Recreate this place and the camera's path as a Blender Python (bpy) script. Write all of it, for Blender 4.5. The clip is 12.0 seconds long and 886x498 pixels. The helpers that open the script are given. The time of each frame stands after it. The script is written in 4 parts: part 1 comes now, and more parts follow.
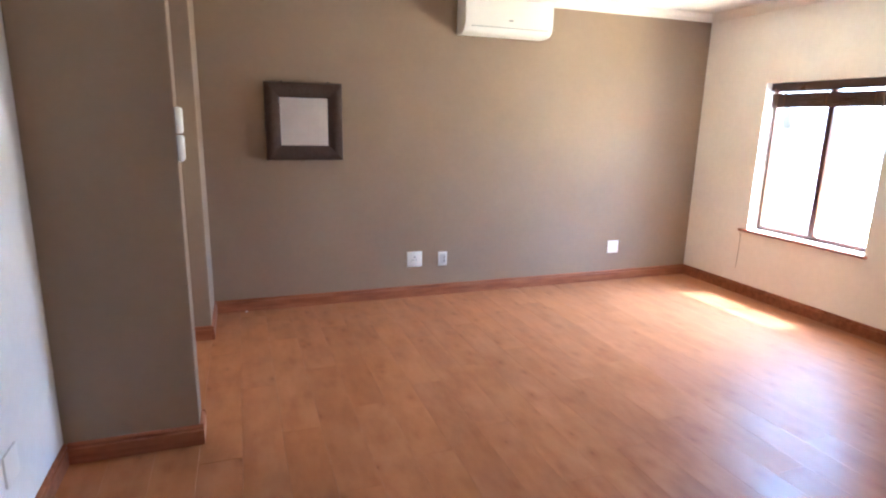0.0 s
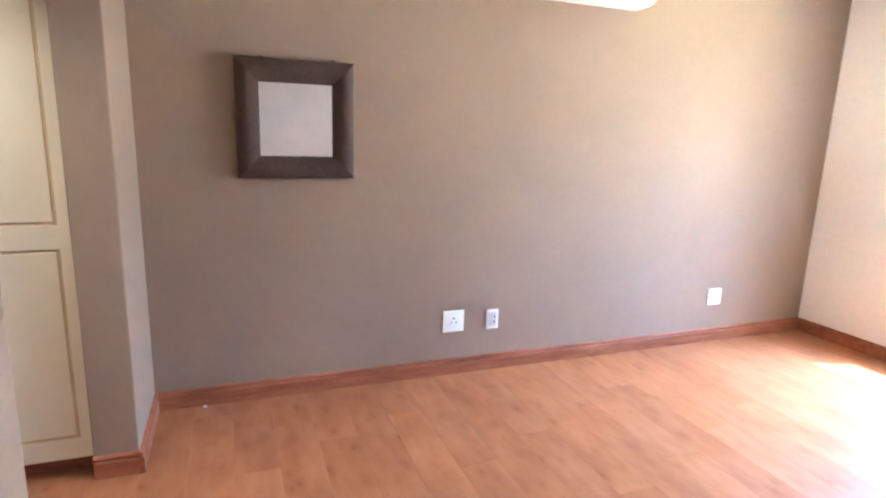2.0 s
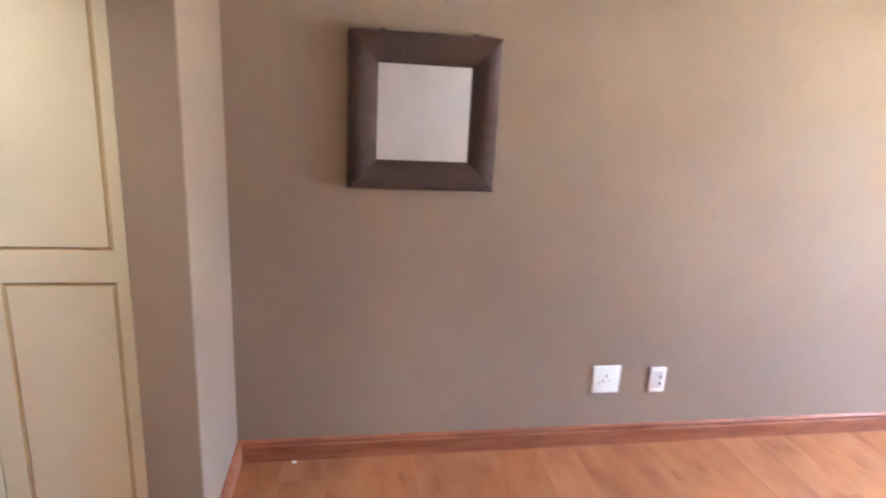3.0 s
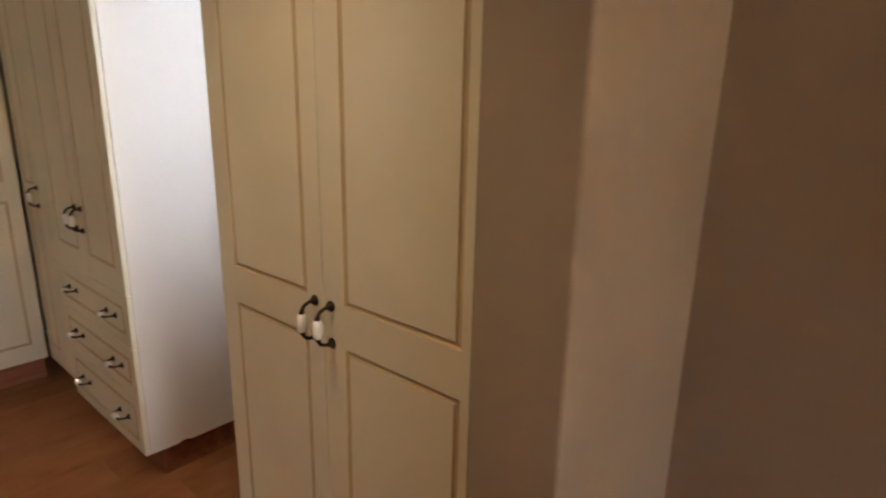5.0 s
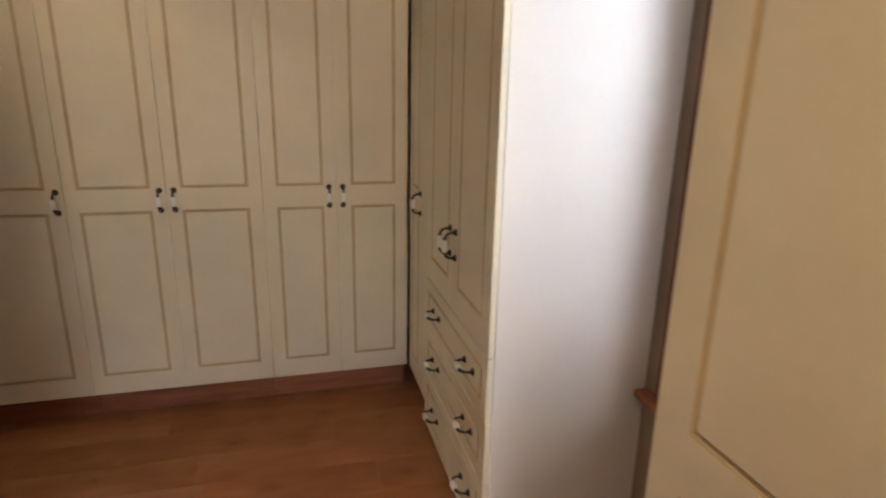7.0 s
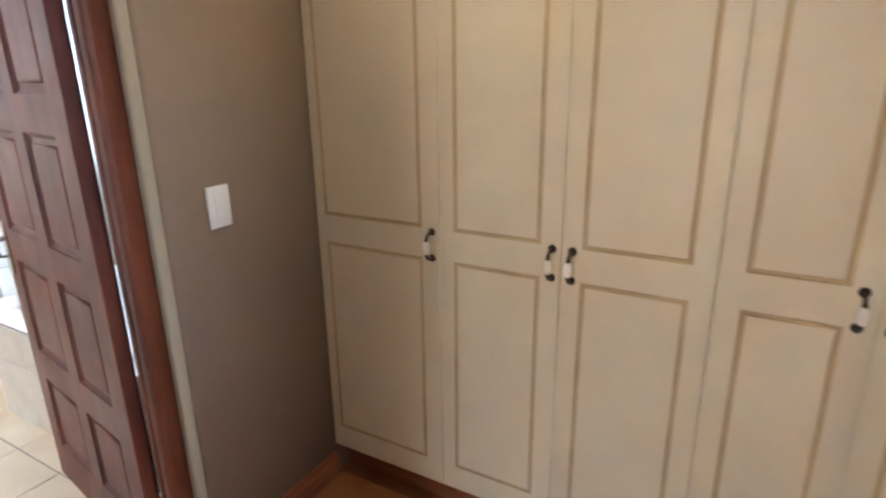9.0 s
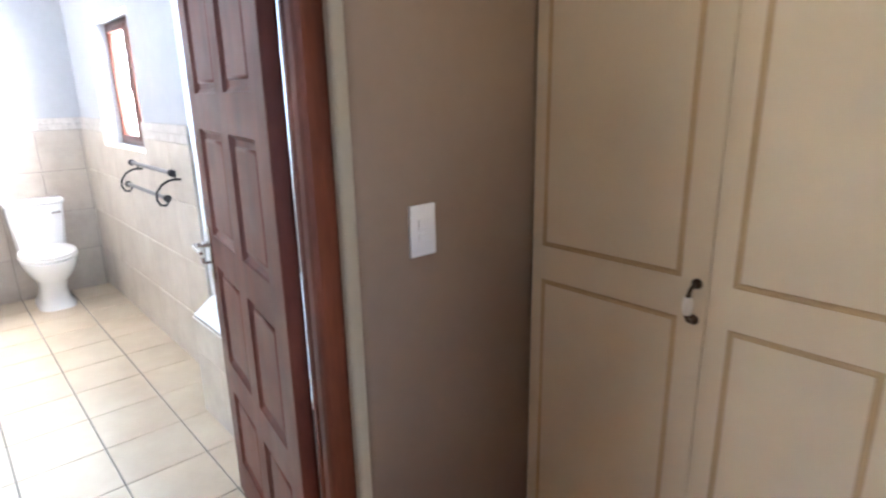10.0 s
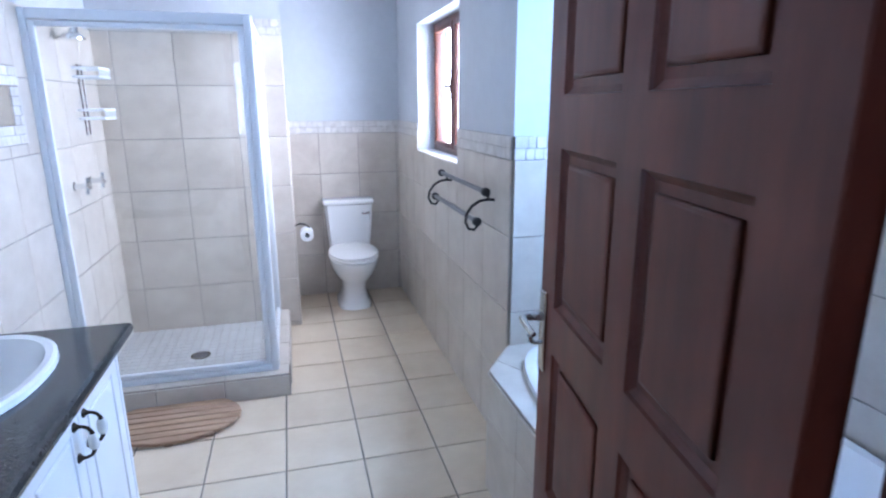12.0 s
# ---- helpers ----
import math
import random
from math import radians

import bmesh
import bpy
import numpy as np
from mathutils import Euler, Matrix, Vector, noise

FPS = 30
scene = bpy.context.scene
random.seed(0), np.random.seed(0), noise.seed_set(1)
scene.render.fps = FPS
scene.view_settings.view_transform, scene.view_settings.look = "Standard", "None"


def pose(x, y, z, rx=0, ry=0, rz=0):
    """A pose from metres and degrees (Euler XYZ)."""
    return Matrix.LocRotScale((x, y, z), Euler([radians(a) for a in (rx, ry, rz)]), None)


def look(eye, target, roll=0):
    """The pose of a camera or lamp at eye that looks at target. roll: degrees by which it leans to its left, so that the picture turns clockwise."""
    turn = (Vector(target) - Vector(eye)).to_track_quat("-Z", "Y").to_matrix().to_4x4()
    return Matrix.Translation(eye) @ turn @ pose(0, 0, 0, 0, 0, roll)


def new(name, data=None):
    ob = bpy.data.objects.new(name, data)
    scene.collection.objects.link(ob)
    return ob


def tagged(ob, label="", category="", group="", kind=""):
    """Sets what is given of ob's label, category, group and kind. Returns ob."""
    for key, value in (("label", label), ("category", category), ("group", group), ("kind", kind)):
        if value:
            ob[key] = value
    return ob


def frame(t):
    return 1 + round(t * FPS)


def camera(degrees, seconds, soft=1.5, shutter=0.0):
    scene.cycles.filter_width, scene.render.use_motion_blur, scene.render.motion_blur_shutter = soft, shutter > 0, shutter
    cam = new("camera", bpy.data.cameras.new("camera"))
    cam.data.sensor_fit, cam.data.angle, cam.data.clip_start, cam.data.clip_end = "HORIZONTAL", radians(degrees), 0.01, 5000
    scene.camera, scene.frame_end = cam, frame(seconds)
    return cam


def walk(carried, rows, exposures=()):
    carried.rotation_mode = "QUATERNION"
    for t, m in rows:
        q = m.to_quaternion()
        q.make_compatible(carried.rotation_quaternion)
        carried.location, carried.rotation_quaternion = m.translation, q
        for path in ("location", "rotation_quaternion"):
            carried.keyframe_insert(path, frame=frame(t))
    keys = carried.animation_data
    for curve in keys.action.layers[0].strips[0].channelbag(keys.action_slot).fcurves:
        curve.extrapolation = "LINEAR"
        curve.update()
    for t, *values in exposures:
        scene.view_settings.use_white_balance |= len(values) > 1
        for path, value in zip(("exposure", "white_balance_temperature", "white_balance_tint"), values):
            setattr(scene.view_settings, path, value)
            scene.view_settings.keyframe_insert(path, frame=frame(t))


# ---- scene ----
cam = camera(76.0, 12.0, 2.1, 0.3)
PATH = [
    (0, (0.041, -0.546, 1.565), (0.701, 1.289, 1.121), 1.2),
    (0.5, (0.102, -0.142, 1.565), (0.803, 1.679, 1.124), 1.5),
    (1, (0.157, 0.271, 1.544), (0.882, 2.083, 1.107), 1.7),
    (1.5, (0.203, 0.684, 1.528), (0.92, 2.501, 1.098), 1.8),
    (2, (0.205, 1.067, 1.51), (0.9, 2.895, 1.095), 1.9),
    (2.5, (0.211, 1.509, 1.519), (0.812, 3.368, 1.089), 2.2),
    (2.7, (0.224, 1.662, 1.566), (0.739, 3.536, 1.094), 2.7),
    (4.3, (0.306, 2.598, 1.558), (-0.435, 4.382, 1.039), 1.8),
    (4.5, (0.269, 2.679, 1.506), (-0.62, 4.413, 1.053), 1.9),
    (5, (0.134, 2.917, 1.516), (-1.119, 4.392, 1.011), 1.2),
    (5.5, (0.017, 3.013, 1.51), (-1.477, 4.243, 1.004), 1.6),
    (6, (-0.147, 3.071, 1.526), (-1.783, 4.097, 1.004), 1.2),
    (6.5, (-0.392, 3.122, 1.524), (-2.158, 3.9, 0.996), 1.3),
    (7, (-0.637, 3.154, 1.52), (-2.498, 3.651, 0.983), 1.2),
    (7.2, (-0.751, 3.155, 1.509), (-2.643, 3.53, 0.977), 1.1),
    (8.8, (-1.721, 3.142, 1.563), (-3.437, 2.306, 0.965), -0.5),
    (9, (-1.807, 3.08, 1.557), (-3.465, 2.131, 0.966), -0.8),
    (9.5, (-1.987, 2.89, 1.513), (-3.458, 1.648, 0.969), -1.3),
    (10, (-2.051, 2.713, 1.507), (-3.341, 1.279, 0.976), -1.1),
    (10.5, (-2.101, 2.458, 1.514), (-3.188, 0.863, 0.99), -1.1),
    (11, (-2.122, 2.267, 1.512), (-3.036, 0.565, 0.995), -0.8),
    (11.5, (-2.174, 2.067, 1.499), (-2.857, 0.257, 0.994), -0.5),
    (12, (-2.175, 1.902, 1.502), (-2.674, 0.03, 1.005), -0.2),
]
walk(cam, [(t, look(e, g, r)) for t, e, g, r in PATH],
     exposures=[(0.0, 2.15, 4900, 12), (1.5, 2.75, 4650, 12), (2.5, 2.75, 4700, 13), (4.5, 1.8, 6100, 16), (5.5, 1.08, 6700, 17), (7.0, 1.48, 6500, 17),
                (9.0, 2.05, 6000, 17), (9.5, 2.1, 5900, 17), (10.5, 1.48, 5350, 17), (12.0, 0.62, 4850, 18)])

# ---- sky, sun, daylight ----
SUN_WAY = Vector((-0.41, 0.125, -1.0)).normalized()
sky_world = bpy.data.worlds.new("sky")
scene.world = sky_world
sky_world.use_nodes = True
_n = sky_world.node_tree.nodes
_sky = _n.new("ShaderNodeTexSky")
_sky.sky_type = "NISHITA"
_sky.sun_disc = False
_sky.sun_elevation = radians(66.6)
_sky.sun_rotation = radians(103)
_n["Background"].inputs[1].default_value = 0.06
sky_world.node_tree.links.new(_sky.outputs[0], _n["Background"].inputs[0])

sun_data = bpy.data.lights.new("sun", "SUN")
sun_data.energy, sun_data.angle, sun_data.color = 5.0, radians(0.5), (1.0, 0.95, 0.87)
sun = new("sun", sun_data)
sun.matrix_world = look((12, -3, 30), Vector((12, -3, 30)) + SUN_WAY)


def opening_light(name, at, to, w, h, watts, colour):
    """Sky light that enters through an opening."""
    d = bpy.data.lights.new(name, "AREA")
    d.shape, d.size, d.size_y, d.energy, d.color = "RECTANGLE", w, h, watts, colour
    ob = new(name, d)
    ob.matrix_world = look(at, to)
    return ob


# sky light falls in and down, light off the sunlit ground comes in and up
SKY_BLUE, GROUND_GOLD = (0.60, 0.78, 1.0), (1.0, 0.79, 0.40)
opening_light("bedroom_window_sky", (5.50, 2.89, 2.20), (4.45, 2.75, 0.95), 1.4, 1.2, 120, SKY_BLUE)
opening_light("bedroom_window_glare", (5.03, 2.89, 1.30), (3.53, 2.6, 0.6), 1.05, 1.25, 10, (0.80, 0.90, 1.0))
opening_light("bedroom_window_ground", (5.50, 2.89, 0.40), (4.45, 2.89, 1.70), 1.4, 1.1, 112, GROUND_GOLD)
# lamp at the added window, turned to brighten the south wall in the mirror
opening_light("bedroom_window_south", (4.95, -1.75, 1.25), (4.35, -2.40, 1.20), 0.9, 1.2, 7, (1.0, 0.90, 0.70))
opening_light("dressing_window_sky", (-1.61, 4.62, 1.55), (-1.61, 4.1, 1.15), 0.9, 1.2, 27, (0.74, 0.87, 1.0))
opening_light("bathroom_window_sky", (-3.215, -1.42, 1.6), (0, -1.42, 1.6), 0.9, 0.75, 36, (1.0, 0.96, 0.90))
opening_light("bath_window_sky", (-3.94, 0.45, 1.6), (0, 0.45, 1.6), 0.9, 0.75, 33, (0.60, 0.80, 1.0))

# ---- materials ----


def nodes_of(name):
    m = bpy.data.materials.new(name)
    m.use_nodes = True
    t = m.node_tree
    return m, t, t.nodes["Principled BSDF"]


def coords(t, scale=(1, 1, 1), shift=False, world=False):
    """Texture place in metres; shift moves each object's pattern by its own random."""
    tc = t.nodes.new("ShaderNodeTexCoord")
    src = tc.outputs["Object"]
    if world:
        src = t.nodes.new("ShaderNodeNewGeometry").outputs["Position"]
    if shift:
        oi = t.nodes.new("ShaderNodeObjectInfo")
        mul = t.nodes.new("ShaderNodeVectorMath")
        mul.operation = "SCALE"
        mul.inputs[0].default_value = (13.0, 29.0, 7.0)
        t.links.new(oi.outputs["Random"], mul.inputs["Scale"])
        add = t.nodes.new("ShaderNodeVectorMath")
        t.links.new(src, add.inputs[0])
        t.links.new(mul.outputs[0], add.inputs[1])
        src = add.outputs[0]
    mp = t.nodes.new("ShaderNodeMapping")
    mp.inputs["Scale"].default_value = scale
    t.links.new(src, mp.inputs[0])
    return mp.outputs[0]


def noise_tex(t, vec, scale, detail=4, rough=0.55):
    n = t.nodes.new("ShaderNodeTexNoise")
    n.inputs["Scale"].default_value = scale
    n.inputs["Detail"].default_value = detail
    n.inputs["Roughness"].default_value = rough
    t.links.new(vec, n.inputs["Vector"])
    return n.outputs["Fac"]


def ramp(t, fac, stops):
    r = t.nodes.new("ShaderNodeValToRGB")
    el = r.color_ramp.elements
    while len(el) < len(stops):
        el.new(0.5)
    for e, (p, c) in zip(el, stops):
        e.position, e.color = p, (*c, 1)
    t.links.new(fac, r.inputs[0])
    return r.outputs[0]


def mix(t, a, b, fac, kind="MIX"):
    m = t.nodes.new("ShaderNodeMix")
    m.data_type, m.blend_type = "RGBA", kind
    for sock, v in ((m.inputs["Factor"], fac), (m.inputs["A"], a), (m.inputs["B"], b)):
        if isinstance(v, (int, float)):
            sock.default_value = v
        elif isinstance(v, tuple):
            sock.default_value = (*v, 1)
        else:
            t.links.new(v, sock)
    return m.outputs["Result"]


def bump(t, p, height, strength, dist=0.002):
    b = t.nodes.new("ShaderNodeBump")
    b.inputs["Strength"].default_value, b.inputs["Distance"].default_value = strength, dist
    t.links.new(height, b.inputs["Height"])
    t.links.new(b.outputs[0], p.inputs["Normal"])


def scaled(c, f):
    return tuple(min(1.0, v * f) for v in c)


def plaster(name, colour, rough=0.75, vary=0.06, grain=0.35):
    m, t, p = nodes_of(name)
    v = coords(t, world=True)
    big = noise_tex(t, v, 1.3, 3)
    fine = noise_tex(t, v, 260, 2, 0.7)
    mid = noise_tex(t, v, 22, 4)
    c = ramp(t, big, [(0.3, scaled(colour, 1 - vary)), (0.7, scaled(colour, 1 + vary))])
    c2 = mix(t, c, ramp(t, mid, [(0.35, (0.93, 0.93, 0.93)), (0.65, (1, 1, 1))]), 0.5, "MULTIPLY")
    t.links.new(c2, p.inputs["Base Color"])
    p.inputs["Roughness"].default_value = rough
    bump(t, p, fine, grain, 0.0012)
    return m


def satin(name, colour, rough=0.4, vary=0.05, metal=0.0, relief=0.08, scale=40):
    m, t, p = nodes_of(name)
    v = coords(t, shift=True)
    c = ramp(t, noise_tex(t, v, 5, 4), [(0.3, scaled(colour, 1 - vary)), (0.7, scaled(colour, 1 + vary))])
    t.links.new(c, p.inputs["Base Color"])
    r = ramp(t, noise_tex(t, v, scale, 3), [(0.3, (rough * 0.85,) * 3), (0.7, (min(1, rough * 1.15),) * 3)])
    t.links.new(r, p.inputs["Roughness"])
    p.inputs["Metallic"].default_value = metal
    bump(t, p, noise_tex(t, v, scale * 3, 2), relief, 0.001)
    return m


def timber(name, dark, mid, light, rough, along=2, stretch=14.0, knots=0.0, shift=True, gloss=0.0, spec=0.5):
    """Wood with its grain along one axis."""
    m, t, p = nodes_of(name)
    s = [stretch, stretch, stretch]
    s[along] = 1.1
    v = coords(t, tuple(s), shift)
    grain = noise_tex(t, v, 2.6, 6, 0.62)
    c = ramp(t, grain, [(0.28, dark), (0.5, mid), (0.72, light)])
    v1 = coords(t, (1, 1, 1), shift)
    cloud = noise_tex(t, v1, 3.2, 3)
    c = mix(t, c, ramp(t, cloud, [(0.3, (0.80, 0.78, 0.76)), (0.7, (1.0, 1.0, 1.0))]), 0.8, "MULTIPLY")
    if knots:
        ks = [5.0, 5.0, 5.0]
        ks[along] = 2.6
        vor = t.nodes.new("ShaderNodeTexVoronoi")
        vor.inputs["Scale"].default_value = 1.9
        t.links.new(coords(t, tuple(ks), shift), vor.inputs["Vector"])
        k = ramp(t, vor.outputs["Distance"], [(0.02, (0.42, 0.34, 0.30)), (0.10, (0.80, 0.75, 0.72)), (0.34, (1, 1, 1))])
        c = mix(t, c, k, knots, "MULTIPLY")
    if shift:
        oi = t.nodes.new("ShaderNodeObjectInfo")
        c = mix(t, c, ramp(t, oi.outputs["Random"], [(0.0, (0.86, 0.82, 0.78)), (0.5, (0.97, 0.96, 0.98)), (1.0, (1.0, 0.98, 0.90))]), 1.0, "MULTIPLY")
    t.links.new(c, p.inputs["Base Color"])
    r = ramp(t, cloud, [(0.3, (rough * 0.85,) * 3), (0.7, (min(1, rough * 1.2),) * 3)])
    t.links.new(r, p.inputs["Roughness"])
    p.inputs["Coat Weight"].default_value = gloss
    p.inputs["Specular IOR Level"].default_value = spec
    p.inputs["Coat Roughness"].default_value = 0.12
    bump(t, p, grain, 0.12, 0.001)
    return m


def ceramic(name, a, b, rough, mottled=4.0, each=0.07):
    m, t, p = nodes_of(name)
    v = coords(t, shift=True)
    c = ramp(t, noise_tex(t, v, mottled, 5, 0.6), [(0.3, a), (0.7, b)])
    oi = t.nodes.new("ShaderNodeObjectInfo")
    c = mix(t, c, ramp(t, oi.outputs["Random"], [(0.0, (1 - each,) * 3), (1.0, (1, 1, 1))]), 1.0, "MULTIPLY")
    gi = t.nodes.new("ShaderNodeNewGeometry")
    c = mix(t, c, ramp(t, gi.outputs["Random Per Island"], [(0.0, (1 - each,) * 3), (1.0, (1, 1, 1))]), 1.0, "MULTIPLY")
    t.links.new(c, p.inputs["Base Color"])
    p.inputs["Roughness"].default_value = rough
    bump(t, p, noise_tex(t, v, 30, 4), 0.1, 0.001)
    return m


TAUPE = plaster("taupe_wall_paint", (0.280, 0.203, 0.138))
CREAM_PAINT = plaster("warm_white_wall_paint", (0.86, 0.815, 0.765))
WHITE_PAINT = plaster("cool_white_wall_paint", (0.72, 0.71, 0.70))
BATH_PAINT = plaster("pale_grey_wall_paint", (0.52, 0.54, 0.56))
CEILING_PAINT = plaster("white_ceiling_paint", (0.82, 0.80, 0.76), vary=0.03)
CORNICE_PAINT = plaster("white_cornice_paint", (0.82, 0.78, 0.72), vary=0.03, grain=0.1)
SKIRTING = timber("red_brown_stained_wood", (0.20, 0.062, 0.027), (0.31, 0.108, 0.047), (0.39, 0.150, 0.068), 0.48, 0, 10, spec=0.3)
FLOOR_WOOD = timber("honey_laminate", (0.305, 0.122, 0.050), (0.375, 0.157, 0.066), (0.43, 0.190, 0.085), 0.42, 1, 3.2, 0.6, spec=0.10)
PLANK_GAP = satin("dark_plank_joint", (0.06, 0.03, 0.018), 0.7)
CREAM = satin("cream_foil_wrapped_board", (0.655, 0.575, 0.415), 0.42, 0.035, relief=0.05)
GROOVE = satin("antiqued_groove", (0.47, 0.345, 0.185), 0.55, 0.15)
CARCASS = satin("pale_cream_board", (0.67, 0.60, 0.52), 0.45, 0.01, relief=0.0, scale=1)
BRONZE = satin("antique_bronze", (0.045, 0.030, 0.020), 0.38, 0.25, 0.85)
PORCELAIN = satin("white_porcelain", (0.80, 0.78, 0.72), 0.12, 0.02, relief=0.0)
SANITARY = satin("white_glazed_sanitaryware", (0.80, 0.80, 0.79), 0.10, 0.015, relief=0.0)
PLASTIC = satin("white_plastic", (0.78, 0.77, 0.74), 0.35, 0.02, relief=0.02)
DARK_SLOT = satin("dark_slot", (0.03, 0.03, 0.03), 0.6)
GREY_PLASTIC = satin("grey_plastic", (0.35, 0.35, 0.36), 0.4)
LEATHER = satin("dark_brown_leather", (0.055, 0.027, 0.019), 0.75, 0.2, relief=0.35, scale=60)
MAHOGANY = timber("mahogany_door_wood", (0.072, 0.016, 0.009), (0.118, 0.027, 0.013), (0.168, 0.042, 0.020), 0.46, 2, 5, spec=0.42)
FRAME_WOOD = timber("mahogany_frame_wood", (0.06, 0.018, 0.009), (0.105, 0.032, 0.015), (0.15, 0.048, 0.022), 0.36, 2, 7)
DOOR_FRAME_WOOD = timber("red_brown_frame_wood", (0.085, 0.023, 0.010), (0.14, 0.038, 0.016), (0.20, 0.058, 0.025), 0.48, 2, 7, spec=0.35)
CORNER_PAINT = plaster("cream_corner_paint", (0.40, 0.345, 0.245))
BLIND_WOOD = timber("dark_blind_wood", (0.030, 0.012, 0.008), (0.055, 0.020, 0.012), (0.085, 0.033, 0.020), 0.32, 0, 8, gloss=0.3)
# dressing blind slats, paler than the blind's valance and rails
PALE_SLAT = satin("pale_painted_slat", (0.72, 0.70, 0.68), 0.35, 0.04)
CORD = satin("brown_cord", (0.16, 0.09, 0.05), 0.8)
TEAK = timber("pale_teak", (0.30, 0.19, 0.12), (0.42, 0.28, 0.18), (0.52, 0.36, 0.25), 0.6, 0, 16)
FLOOR_TILE = ceramic("beige_floor_tile", (0.63, 0.51, 0.355), (0.74, 0.63, 0.465), 0.30)
WALL_TILE = ceramic("stone_look_wall_tile", (0.50, 0.44, 0.365), (0.63, 0.57, 0.485), 0.30, 6.0)
MOSAIC = ceramic("tumbled_marble_mosaic", (0.60, 0.555, 0.50), (0.76, 0.73, 0.68), 0.45, 25.0, 0.14)
SHOWER_MOSAIC = ceramic("pale_mosaic_floor", (0.46, 0.45, 0.43), (0.54, 0.53, 0.51), 0.4, 12.0, 0.06)
GROUT = plaster("grey_grout", (0.27, 0.24, 0.205), 0.9, 0.1)
FLOOR_GROUT = plaster("dark_floor_grout", (0.20, 0.172, 0.14), 0.9, 0.15)
PALE_GROUT = plaster("pale_grout", (0.40, 0.38, 0.35), 0.9, 0.06)
GRANITE = ceramic("dark_granite", (0.020, 0.021, 0.022), (0.055, 0.055, 0.053), 0.12, 120.0)
WHITE_BOARD = satin("white_vanity_board", (0.74, 0.74, 0.73), 0.35, 0.02, relief=0.02)
# white board painted greyer, as the shade inside the vanity door grooves
GROOVE_SHADE = satin("shaded_white_groove", (0.60, 0.60, 0.60), 0.45)
ALUMINIUM = satin("satin_white_aluminium", (0.72, 0.735, 0.75), 0.35, 0.02, 0.0, 0.0)
CHROME = satin("chrome", (0.75, 0.75, 0.76), 0.10, 0.02, 1.0, 0.0)
STEEL = satin("brushed_nickel", (0.50, 0.47, 0.43), 0.25, 0.05, 1.0, 0.02)
BLACK_IRON = satin("black_wrought_iron", (0.028, 0.028, 0.030), 0.45, 0.2, 0.6)
PEWTER = satin("pewter_bar", (0.20, 0.20, 0.21), 0.38, 0.1, 0.8)
PAPER = satin("white_tissue_paper", (0.80, 0.80, 0.80), 0.9, 0.02)
PAVING = plaster("pale_paving", (0.48, 0.44, 0.38), 0.9, 0.15)


def clear_glass(name, tint=(1, 1, 1)):
    m, t, p = nodes_of(name)
    p.inputs["Base Color"].default_value = (*tint, 1)
    p.inputs["Roughness"].default_value = 0.0
    p.inputs["IOR"].default_value = 1.45
    p.inputs["Transmission Weight"].default_value = 1.0
    return m


GLASS = clear_glass("window_glass")
SHOWER_GLASS = clear_glass("shower_glass", (0.97, 0.99, 0.99))
m_, t_, p_ = nodes_of("silvered_mirror")
p_.inputs["Base Color"].default_value = (0.90, 0.90, 0.89, 1)
p_.inputs["Metallic"].default_value, p_.inputs["Roughness"].default_value = 1.0, 0.015
MIRROR = m_
m_, t_, p_ = nodes_of("lit_lamp_glass")
p_.inputs["Base Color"].default_value = (0.9, 0.85, 0.7, 1)
p_.inputs["Emission Color"].default_value = (1.0, 0.78, 0.45, 1)
p_.inputs["Emission Strength"].default_value = 12.0
LAMP_GLOW = m_

# ---- mesh helpers ----


def add_box(bm, x0, x1, y0, y1, z0, z1, bev=0.0, seg=2, index=0):
    before = set(bm.faces)
    r = bmesh.ops.create_cube(bm, size=1, matrix=Matrix.LocRotScale(
        ((x0 + x1) / 2, (y0 + y1) / 2, (z0 + z1) / 2), None, (abs(x1 - x0), abs(y1 - y0), abs(z1 - z0))))
    if bev:
        edges = {e for v in r["verts"] for e in v.link_edges}
        bmesh.ops.bevel(bm, geom=list(edges), offset=bev, segments=seg, affect="EDGES", profile=0.5)
    for f in set(bm.faces) - before:
        f.material_index = index
    return bm


def box(x0, x1, y0, y1, z0, z1, bev=0.0, seg=2):
    return add_box(bmesh.new(), x0, x1, y0, y1, z0, z1, bev, seg)


def rings(bm, loops, cap0=True, cap1=True, index=0, closed=True):
    """Skin over a row of rings of points."""
    made = [[bm.verts.new(p) for p in loop] for loop in loops]
    n = len(made[0])
    for a, b in zip(made, made[1:]):
        for i in range(n if closed else n - 1):
            j = (i + 1) % n
            f = bm.faces.new((a[i], a[j], b[j], b[i]))
            f.material_index, f.smooth = index, True
    for cap, loop, turn in ((cap0, made[0], True), (cap1, made[-1], False)):
        if cap:
            f = bm.faces.new(list(reversed(loop)) if turn else loop)
            f.material_index = index
    return bm


def oval(cx, cy, z, rx, ry, n=28, power=2.0):
    out = []
    for i in range(n):
        a = 2 * math.pi * i / n
        c, s = math.cos(a), math.sin(a)
        out.append((cx + rx * math.copysign(abs(c) ** (2 / power), c), cy + ry * math.copysign(abs(s) ** (2 / power), s), z))
    return out


